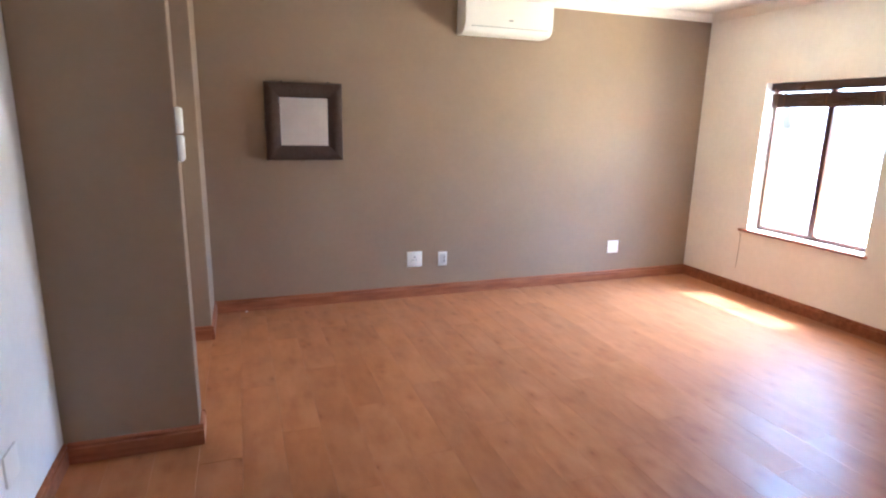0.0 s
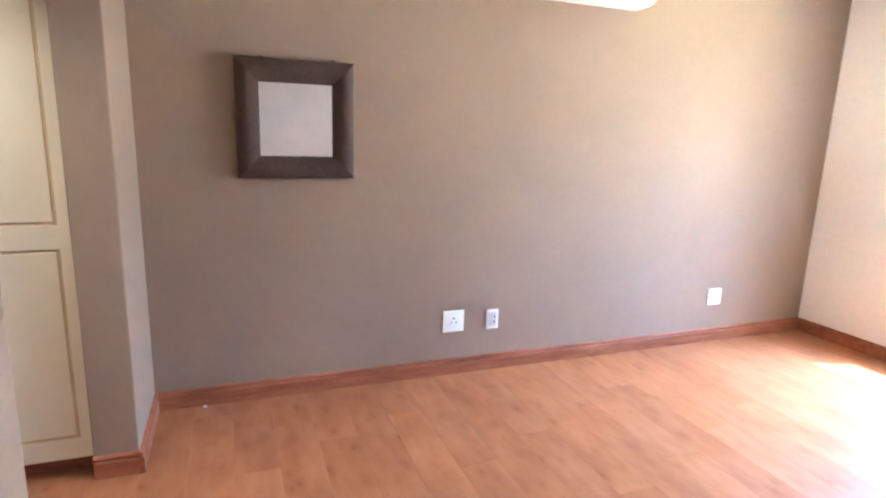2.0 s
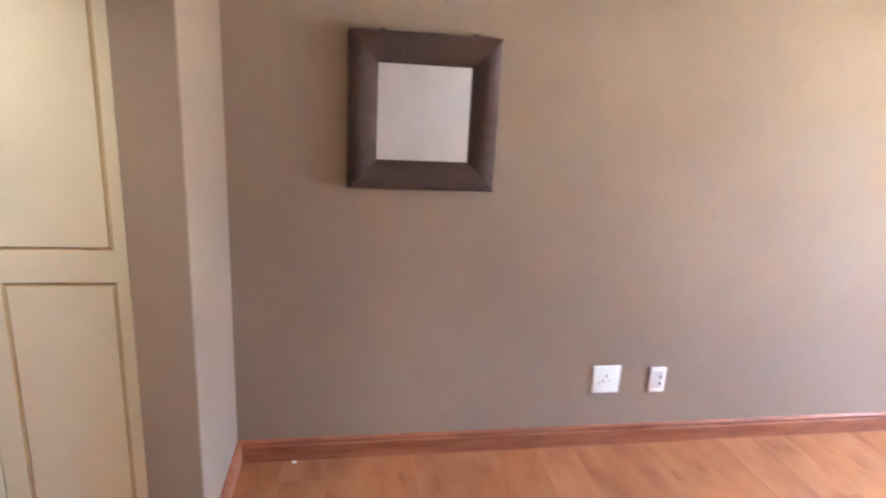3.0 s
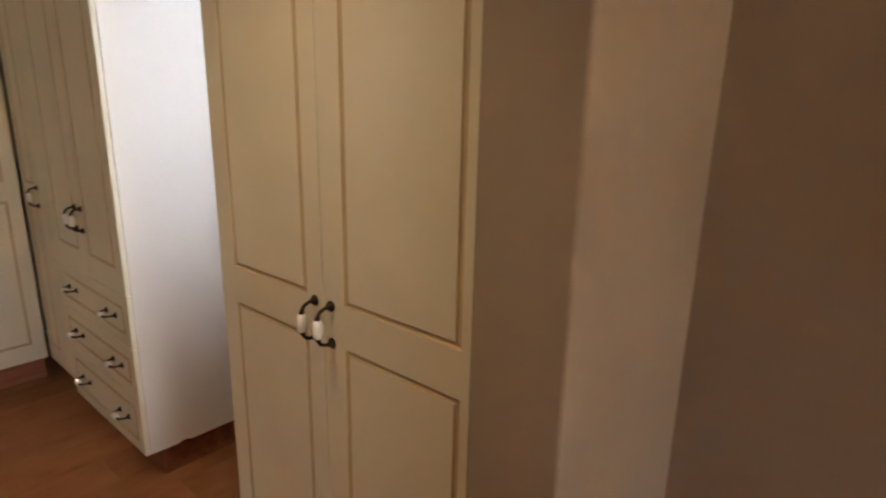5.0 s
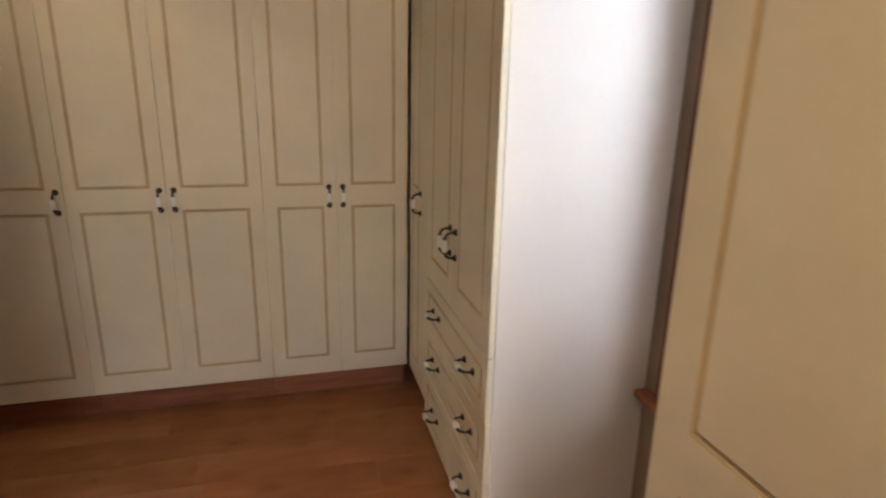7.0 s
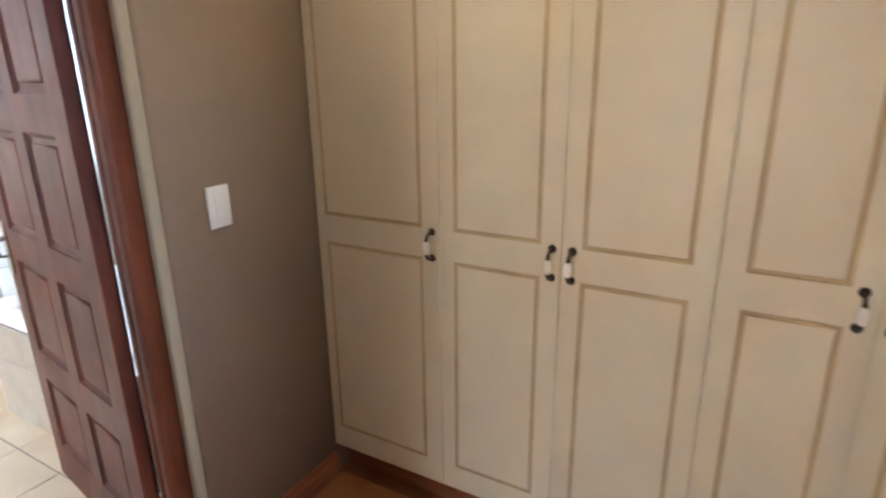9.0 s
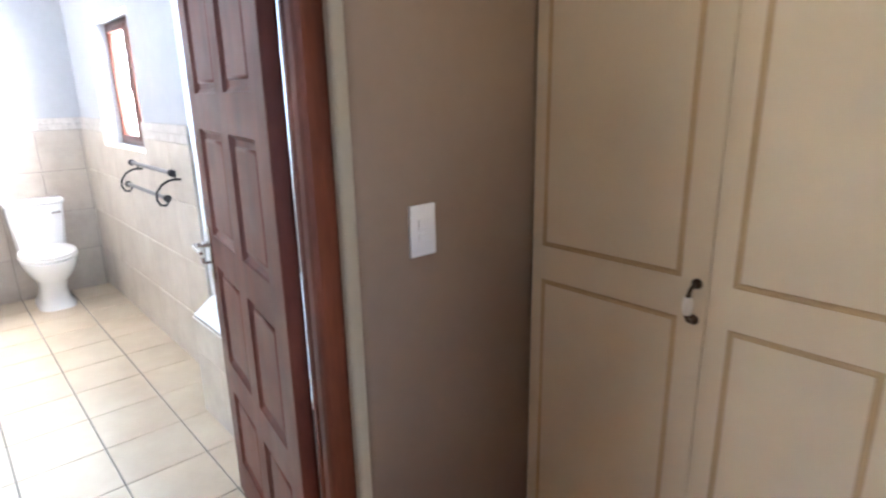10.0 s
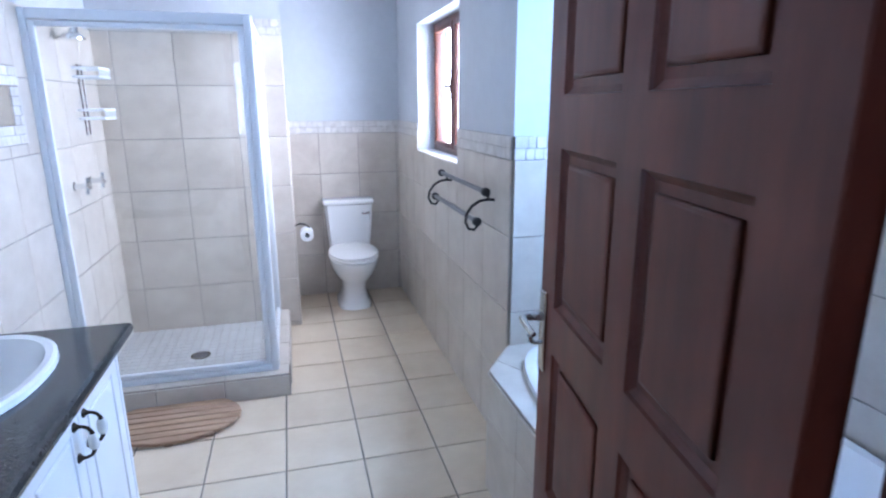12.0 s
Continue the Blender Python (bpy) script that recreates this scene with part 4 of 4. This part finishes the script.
# ---- toilet ----
toilet = thing("toilet", -2.585, -2.335, 0, "white close-coupled toilet with its lid closed", "toilet")
f = bmesh.new()
secs = [(0.0, -0.02, 0.125, 0.215, 3.4), (0.03, -0.02, 0.122, 0.212, 3.4), (0.06, -0.015, 0.100, 0.190, 3.0), (0.15, 0.0, 0.088, 0.180, 2.6), (0.22, 0.03, 0.100, 0.205, 2.4),
        (0.28, 0.07, 0.140, 0.245, 2.3), (0.34, 0.085, 0.168, 0.262, 2.2), (0.375, 0.09, 0.178, 0.268, 2.2), (0.395, 0.09, 0.180, 0.270, 2.2), (0.40, 0.09, 0.172, 0.262, 2.2)]
rings(f, [oval(0, cy, z, rx, ry, 32, pw) for z, cy, rx, ry, pw in secs], cap0=False)
part("bowl", f, SANITARY, toilet)
part("seat", rings(bmesh.new(), [oval(0, 0.095, z, rx, ry, 32, 2.2) for z, rx, ry in ((0.404, 0.176, 0.258), (0.408, 0.184, 0.268), (0.418, 0.184, 0.268), (0.422, 0.178, 0.262))]), PLASTIC, toilet)
part("lid", rings(bmesh.new(), [oval(0, 0.093, z, rx, ry, 32, 2.2) for z, rx, ry in ((0.426, 0.176, 0.258), (0.430, 0.183, 0.266), (0.440, 0.181, 0.264), (0.447, 0.150, 0.23), (0.449, 0.08, 0.13))]), PLASTIC, toilet)
cy0, cy1 = -0.265, -0.11
f = bmesh.new()
lp = []
for z, hw, d in ((0.405, 0.150, 0.135), (0.415, 0.158, 0.140), (0.60, 0.174, 0.150), (0.746, 0.184, 0.155)):
    lp.append([(x, y, z) for x, y in [(-hw, cy0), (hw, cy0), (hw, cy0 + d - 0.02), (hw - 0.02, cy0 + d), (-hw + 0.02, cy0 + d), (-hw, cy0 + d - 0.02)]])
rings(f, lp)
part("cistern", f, SANITARY, toilet)
part("cistern_lid", box(-0.194, 0.194, cy0 - 0.001, cy1 + 0.012, 0.748, 0.790, 0.014, 3), SANITARY, toilet)
f = bmesh.new()
tube(f, [(-0.148, cy1 - 0.006, 0.685), (-0.148, cy1 + 0.012, 0.685), (-0.142, cy1 + 0.018, 0.685), (-0.095, cy1 + 0.018, 0.682)], [0.012, 0.010, 0.008, 0.009], 10)
part("flush_lever", f, CHROME, toilet)
part("water_pipe", tube(bmesh.new(), [(-0.12, -0.26, 0.14), (-0.125, -0.20, 0.15), (-0.12, -0.19, 0.22), (-0.12, -0.2, 0.405)], 0.008, 8), PEWTER, toilet)

# ---- towel rail, roll holder, mat ----
rail = thing("towel_rail", -3.02, -0.705, 1.08, "black wrought-iron double towel rail with scroll brackets", "towel rail")
for (x, z), nm in (((0.06, 0.060), "bar"), ((0.097, -0.065), "bar")):
    part(nm, tube(bmesh.new(), [(x, -0.36, z), (x, 0.36, z)], 0.011, 12), PEWTER, rail, "dull pewter bar")
    for s in (-0.36, 0.36):
        f = bmesh.new()
        rings(f, [[(x + r * math.cos(a), s + o, z + r * math.sin(a)) for a in [2 * math.pi * k / 12 for k in range(12)]] for o, r in ((-0.016, 0.012), (-0.010, 0.019), (0.010, 0.019), (0.016, 0.012))])
        part("finial", f, BLACK_IRON, rail)
for s in (-0.335, 0.335):
    f = bmesh.new()
    tube(f, [(0, s, 0.02), (0.006, s, 0.02), (0.008, s, 0.02)], [0.024, 0.022, 0.010], 14)
    tube(f, [(0.005, s, 0.02), (0.04, s, 0.024), (0.075, s, 0.020), (0.11, s, 0.0), (0.135, s, -0.035), (0.14, s, -0.07), (0.125, s, -0.10), (0.10, s, -0.105), (0.086, s, -0.088), (0.094, s, -0.068)], 0.0065, 10)
    tube(f, [(0.04, s, 0.024), (0.036, s, 0.045), (0.045, s, 0.062), (0.062, s, 0.066)], 0.006, 8)
    part("scroll_bracket", f, BLACK_IRON, rail)

roll = thing("toilet_roll_holder", -2.168, -2.14, 0.62, "black iron holder with a white toilet roll", "roll holder")
f = bmesh.new()
tube(f, [(0, 0, 0.05), (-0.006, 0, 0.05), (-0.008, 0, 0.05)], [0.022, 0.020, 0.010], 12)
tube(f, [(-0.005, 0, 0.05), (-0.04, 0, 0.066), (-0.08, 0, 0.058), (-0.105, 0, 0.03), (-0.10, 0, 0.004), (-0.085, 0, 0.0)], 0.0055, 8)
tube(f, [(-0.085, -0.06, 0.0), (-0.085, 0.065, 0.0)], 0.006, 8)
part("arm", f, BLACK_IRON, roll)
f = bmesh.new()
lps = []
for y, r in ((-0.05, 0.018), (-0.05, 0.046), (0.05, 0.046), (0.05, 0.018), (-0.05, 0.018)):
    lps.append([(-0.085 + r * math.cos(a), y, r * math.sin(a) - 0.010) for a in [2 * math.pi * k / 24 for k in range(24)]])
rings(f, lps, cap0=False, cap1=False)
part("paper_roll", f, PAPER, roll, "white paper roll")

mat_ = thing("duckboard_mat", -1.555, -0.80, 0, "oval slatted teak shower mat on the tiles", "mat")
RX, RY = 0.30, 0.205
n = 8
for k in range(n):
    y0, y1 = -RY + 2 * RY * k / n + 0.0055, -RY + 2 * RY * (k + 1) / n - 0.0055
    xs0 = [RX * math.sqrt(max(0.02, 1 - (yy / RY) ** 2)) for yy in (y0, (y0 + y1) / 2, y1)]
    f = bmesh.new()
    outline = [(-xs0[0], y0), (xs0[0], y0), (xs0[1], (y0 + y1) / 2), (xs0[2], y1), (-xs0[2], y1), (-xs0[1], (y0 + y1) / 2)]
    rings(f, [[(x, y, 0.016) for x, y in outline], [(x, y, 0.030) for x, y in outline], [(x * 0.992, y * 0.995, 0.032) for x, y in outline]])
    part("slat", f, TEAK, mat_, smooth=False)
for x in (-0.17, 0.0, 0.17):
    h = RY * math.sqrt(1 - (x / RX) ** 2) - 0.012
    part("batten", box(x - 0.018, x + 0.018, -h, h, 0.0, 0.0158), TEAK, mat_, smooth=False)

# mirror with a mosaic border on the wall between vanity and shower
bm_ = thing("bathroom_mirror", -1.10, -0.60, 1.50, "bathroom wall mirror in a tumbled mosaic border", "mirror")
part("mirror_glass", box(-0.014, -0.010, -0.20, 0.20, -0.075, 0.075), MIRROR, bm_, smooth=False)
part("backing", box(-0.010, 0.0, -0.29, 0.29, -0.155, 0.155), GROUT, bm_, smooth=False)

# ---- pieces: wall tiles, mosaic, floor tiles, planks ----
tile_cache = {}


def tile_mesh(w, h, d=0.007, e=0.002, mat=None, name="tile"):
    key = (round(w, 3), round(h, 3), d, name)
    if key not in tile_cache:
        f = bmesh.new()
        rings(f, [[(0, 0, 0), (w, 0, 0), (w, h, 0), (0, h, 0)], [(0, 0, d - e), (w, 0, d - e), (w, h, d - e), (0, h, d - e)],
                  [(e, e, d), (w - e, e, d), (w - e, h - e, d), (e, h - e, d)]], cap0=False)
        for q in f.faces:
            q.smooth = False
        bmesh.ops.recalc_face_normals(f, faces=f.faces[:])
        me = bpy.data.meshes.new(name)
        f.to_mesh(me)
        f.free()
        me.materials.append(mat)
        tile_cache[key] = me
    return tile_cache[key]


def lay(parent, me, origin, u, v):
    """A piece whose width runs along u, height along v, standing out along u x v."""
    u, v = Vector(u), Vector(v)
    w = u.cross(v)
    m = Matrix((u, v, w)).transposed().to_4x4()
    m.translation = Vector(origin)
    ob = new(me.name.split(".")[0], me)
    ob.parent = parent
    ob.matrix_basis = m
    return ob


JW = 0.004


def tile_wall(parent, start, u, length, first, z0, z1, holes=(), pw=0.30, ph=0.3225, top=1.298):
    """Tiles on a wall from start along u; rows hang down from top. holes (a0, a1, z0, z1)."""
    start, u = Vector(start), Vector(u)
    xs = [0.0]
    x = first if first > 0.02 else pw
    while x < length - 0.02:
        xs.append(x)
        x += pw
    xs.append(length)
    zs = [z1]
    z = top if z1 > top + 0.02 or z1 >= top - 1e-6 else top
    while z > z0 + 0.02:
        if z < z1 - 0.02:
            zs.append(z)
        z -= ph
    zs.append(z0)
    for a, b in zip(xs, xs[1:]):
        for hi, lo in zip(zs, zs[1:]):
            cells = [(a, b, lo, hi)]
            for h in holes:
                nxt = []
                for c in cells:
                    if c[1] <= h[0] or c[0] >= h[1] or c[3] <= h[2] or c[2] >= h[3]:
                        nxt.append(c)
                        continue
                    if c[0] < h[0]:
                        nxt.append((c[0], h[0], c[2], c[3]))
                    if c[1] > h[1]:
                        nxt.append((h[1], c[1], c[2], c[3]))
                    m0, m1 = max(c[0], h[0]), min(c[1], h[1])
                    if c[2] < h[2]:
                        nxt.append((m0, m1, c[2], h[2]))
                    if c[3] > h[3]:
                        nxt.append((m0, m1, h[3], c[3]))
                cells = nxt
            for c in cells:
                w, h = c[1] - c[0] - JW, c[3] - c[2] - JW
                if w > 0.012 and h > 0.012:
                    lay(parent, tile_mesh(w, h, mat=WALL_TILE), start + u * (c[0] + JW / 2) + Vector((0, 0, c[2] + JW / 2)), u, (0, 0, 1))


def grout_back(name, x0, x1, y0, y1, z0, z1, label="tiled wall face in stone-look ceramic"):
    return setting(name, box(x0, x1, y0, y1, z0, z1), GROUT, label)


def mosaic_strip(parent, start, u, length, z0, rows, size=0.046, name="mosaic_border"):
    start, u = Vector(start), Vector(u)
    rng = random.Random(int(length * 1000) + int(z0 * 100))
    f = bmesh.new()
    n_ = Vector(u).cross(Vector((0, 0, 1)))
    for r in range(rows):
        x = 0.0
        while x < length - 0.012:
            w = min(size * rng.uniform(0.75, 1.25), length - x)
            d = 0.006 + rng.uniform(0, 0.003)
            q = [start + u * a + Vector((0, 0, c)) for a, c in ((x + 0.001, z0 + r * size + 0.001), (x + w - 0.001, z0 + r * size + 0.001),
                                                            (x + w - 0.001, z0 + (r + 1) * size - 0.001), (x + 0.001, z0 + (r + 1) * size - 0.001))]
            c0_ = sum(q, Vector()) / 4
            rings(f, [q, [p + n_ * (d - 0.002) for p in q], [c0_ + (p - c0_) * 0.95 + n_ * d for p in q]], cap0=False)
            x += w
    o = mesh_ob(name, f, MOSAIC, parent, "pale tumbled mosaic strip")
    o["kind"] = "stuff"
    return o


T4 = 0.004
DT, DB = 1.377, 1.285
# window wall, seen from the room: u runs so that u x z points into the room
gw = setting("tiling_west", wall_boxes("y", -3.02, -3.02 + T4, -2.61, -0.19, 0, DT, [(-1.905, -0.94, 1.20, DT)]), GROUT, "stone-look tiles on the window wall")
# along +y with normal +x: u = +y gives u x z = +x
tile_wall(gw, (-3.02 + T4, -2.61, 0), (0, 1, 0), 2.42, 0.30, 0, DB, [(0.705, 1.67, 1.20, 2.0)])
mosaic_strip(gw, (-3.02 + T4, -2.61, 0), (0, 1, 0), 0.705, DB, 2)
mosaic_strip(gw, (-3.02 + T4, -0.94, 0), (0, 1, 0), 0.75, DB, 2)
gs = grout_back("tiling_south", -3.02 + T4, -2.168, -2.61, -2.61 + T4, 0, DT, "stone-look tiles behind the toilet")
tile_wall(gs, (-2.168, -2.61 + T4, 0), (-1, 0, 0), 0.848, 0.225, 0, DB)
mosaic_strip(gs, (-2.168, -2.61 + T4, 0), (-1, 0, 0), 0.848, DB, 2)
ga = grout_back("tiling_alcove", -2.168 - T4, -2.168, -2.61 + T4, -1.965, 0, DT, "stone-look tiles beside the toilet")
tile_wall(ga, (-2.168 - T4, -1.965, 0), (0, -1, 0), 0.641, 0.30, 0, DB)
mosaic_strip(ga, (-2.168 - T4, -1.965, 0), (0, -1, 0), 0.641, DB, 2)
SHT = 1.915
gb = grout_back("tiling_shower_back", -2.168 - T4, -1.10, -1.965, -1.965 + T4, 0, SHT + 0.09, "stone-look tiles on the shower's back wall")
tile_wall(gb, (-1.10, -1.965 + T4, 0), (-1, 0, 0), 1.072, 0.11, 0, SHT, pw=0.333, ph=0.3165, top=1.9295)
mosaic_strip(gb, (-1.10, -1.965 + T4, 0), (-1, 0, 0), 1.072, SHT, 2)
ge = grout_back("tiling_east", -1.10 - T4, -1.10, -1.965 + T4, 1.50, 0, SHT, "stone-look tiles on the shower and vanity wall")
tile_wall(ge, (-1.10 - T4, 1.50, 0), (0, -1, 0), 3.461, 0.23, 0.0, SHT, [(1.81, 2.39, 1.345, 1.655), (0.0, 1.44, 0.0, 0.83)], pw=0.333, ph=0.3165, top=1.9295)
gn = grout_back("tiling_niche", -3.75, -3.02, -0.19, -0.19 + T4, 0.50, DT, "stone-look tiles at the end of the bath")
tile_wall(gn, (-3.02, -0.19 + T4, 0), (-1, 0, 0), 0.73, 0.30, 0.50, DB)
mosaic_strip(gn, (-3.02, -0.19 + T4, 0), (-1, 0, 0), 0.73, DB, 2)
gv = grout_back("tiling_bath_wall", -3.75, -3.75 + T4, -0.19 + T4, 1.50, 0.50, 1.235, "stone-look tiles over the bath")
tile_wall(gv, (-3.75 + T4, -0.186, 0), (0, 1, 0), 1.686, 0.30, 0.50, 1.235)
# bath surround: front, chamfer and ledge
tile_wall(bath_base, (-2.858, 0.02, 0), (0, 1, 0), 1.48, 0.30, 0, BZ - 0.002, top=0.32)
ch = (Vector((-2.86, 0.02, 0)) - Vector((-3.02, -0.19, 0)))
tile_wall(bath_base, Vector((-3.02, -0.19, 0)) + Vector((0.002, -0.002, 0)), ch.normalized(), ch.length, 0.5, 0, BZ - 0.002, top=0.32)


# ledge tiles fill the top between outline and tub
for k in range(0, 40, 4):
    idx = [(k + i) % 40 for i in range(5)]
    edge = [Vector((*outl[i], BZ + 0.0005)) for i in idx]
    back = [Vector((inner[i][0], inner[i][1], BZ + 0.0005)) for i in reversed(idx)]
    loop = edge + back
    mid_ = sum(loop, Vector()) / len(loop)
    loop = [p + (mid_ - p).normalized() * 0.003 for p in loop]
    f = bmesh.new()
    top_ = [p + Vector((0, 0, 0.006)) for p in loop]
    rings(f, [loop, top_], cap0=False, cap1=False)
    vs = [f.verts.new(p) for p in top_]
    for i in range(4):
        f.faces.new((vs[i], vs[i + 1], vs[8 - i], vs[9 - i]))
    for q in f.faces:
        q.smooth = False
    part("tile", f, WALL_TILE, bath_base, smooth=False)

# kerb tiles
kerb = bpy.data.objects["shower_kerb"]
for k in range(4):
    x1 = SX + 0.325 * (k + 1)
    w = min(0.325, -1.10 - (SX + 0.325 * k)) - JW
    if w > 0.03:
        lay(kerb, tile_mesh(w, KZ - 0.012, mat=WALL_TILE), (SX + 0.325 * k + w + JW / 2, SY0, 0.002), (-1, 0, 0), (0, 0, 1))
        lay(kerb, tile_mesh(w, 0.118, mat=WALL_TILE), (SX + 0.325 * k + JW / 2, SY0 - 0.118, KZ - 0.006), (1, 0, 0), (0, 1, 0))
kerb2 = bpy.data.objects["shower_kerb.001"]
for k in range(3):
    y0 = -1.96 + 0.296 * k
    lay(kerb2, tile_mesh(0.118, 0.291, mat=WALL_TILE), (SX, y0, KZ - 0.006), (1, 0, 0), (0, 1, 0))
    lay(kerb2, tile_mesh(0.291, KZ - 0.012, mat=WALL_TILE), (SX, y0 + 0.291, 0.002), (0, -1, 0), (0, 0, 1))
# shower floor mosaic, one joined sheet
f = bmesh.new()
nx, ny = 17, 18
for i in range(nx):
    for j in range(ny):
        x0, x1 = SX + 0.12 + 0.872 * i / nx + 0.002, SX + 0.12 + 0.872 * (i + 1) / nx - 0.002
        y0, y1 = -1.959 + 0.882 * j / ny + 0.002, -1.959 + 0.882 * (j + 1) / ny - 0.002
        rings(f, [[(x0, y0, 0.055), (x1, y0, 0.055), (x1, y1, 0.055), (x0, y1, 0.055)], [(x0 + 0.002, y0 + 0.002, 0.060), (x1 - 0.002, y0 + 0.002, 0.060), (x1 - 0.002, y1 - 0.002, 0.060), (x0 + 0.002, y1 - 0.002, 0.060)]], cap0=False)
for q in f.faces:
    q.smooth = False
o = mesh_ob("mosaic_floor", f, SHOWER_MOSAIC, tray, "pale small mosaic tiles")
o["kind"] = "stuff"
# mirror border
mosaic_strip(bm_, (-0.010, 0.29, 0), (0, -1, 0), 0.58, 0.078, 2, 0.038, "mosaic_edge")
mosaic_strip(bm_, (-0.010, 0.29, 0), (0, -1, 0), 0.58, -0.154, 2, 0.038, "mosaic_edge")
mosaic_strip(bm_, (-0.010, -0.205, 0), (0, -1, 0), 0.085, -0.078, 4, 0.038, "mosaic_edge")
mosaic_strip(bm_, (-0.010, 0.29, 0), (0, -1, 0), 0.085, -0.078, 4, 0.038, "mosaic_edge")

# bathroom floor tiles on a grid of about a third of a metre
GX, GY, PX, PY = -2.071, -0.617, 0.327, 0.3335
for i in range(-6, 4):
    for j in range(-7, 8):
        x0, x1 = GX + i * PX, GX + (i + 1) * PX
        y0, y1 = GY + j * PY, GY + (j + 1) * PY
        x0, x1, y0, y1 = max(x0, -3.02), min(x1, -1.10), max(y0, -2.606), min(y1, 1.645)
        if x1 - x0 < 0.03 or y1 - y0 < 0.03 or (y0 >= 1.55 and not -2.66 < (x0 + x1) / 2 < -1.85):
            continue
        if x1 > SX + 0.15 and y1 < SY0 - 0.05 and y0 > -2.0 and x0 > SX - 0.02:
            continue
        if y1 > 1.61:
            x0, x1 = max(x0, -2.61), min(x1, -1.742)
            if x1 - x0 < 0.03:
                continue
        lay(bath_floor, tile_mesh(x1 - x0 - 0.007, y1 - y0 - 0.007, 0.006, 0.0015, FLOOR_TILE), (x0 + 0.0035, y0 + 0.0035, -0.004), (1, 0, 0), (0, 1, 0))

# laminate planks, laid towards the feature wall
rng = random.Random(5)
PW, PL = 0.193, 1.285


def spans(x):
    """Stretches of floor along y at this x."""
    if x > -0.78:
        return [(-2.75, 4.17)]
    if x > -1.5:
        return [(2.33, 4.17)]
    return [(1.66, 4.17)]


x = -3.88
row = 0
while x < 4.5:
    x1 = min(x + PW, 4.5)
    off = (row * 0.437) % 1.0 * PL
    for s0, s1 in spans((x + x1) / 2):
        y = s0 - off
        while y < s1:
            a, b_ = max(y, s0), min(y + PL, s1)
            if b_ - a > 0.02:
                lay(floor, tile_mesh(x1 - x - 0.0006, b_ - a - 0.0006, 0.010, 0.0004, FLOOR_WOOD, "plank"), (x, a, -0.010), (1, 0, 0), (0, 1, 0))
            y += PL
    x += PW
    row += 1
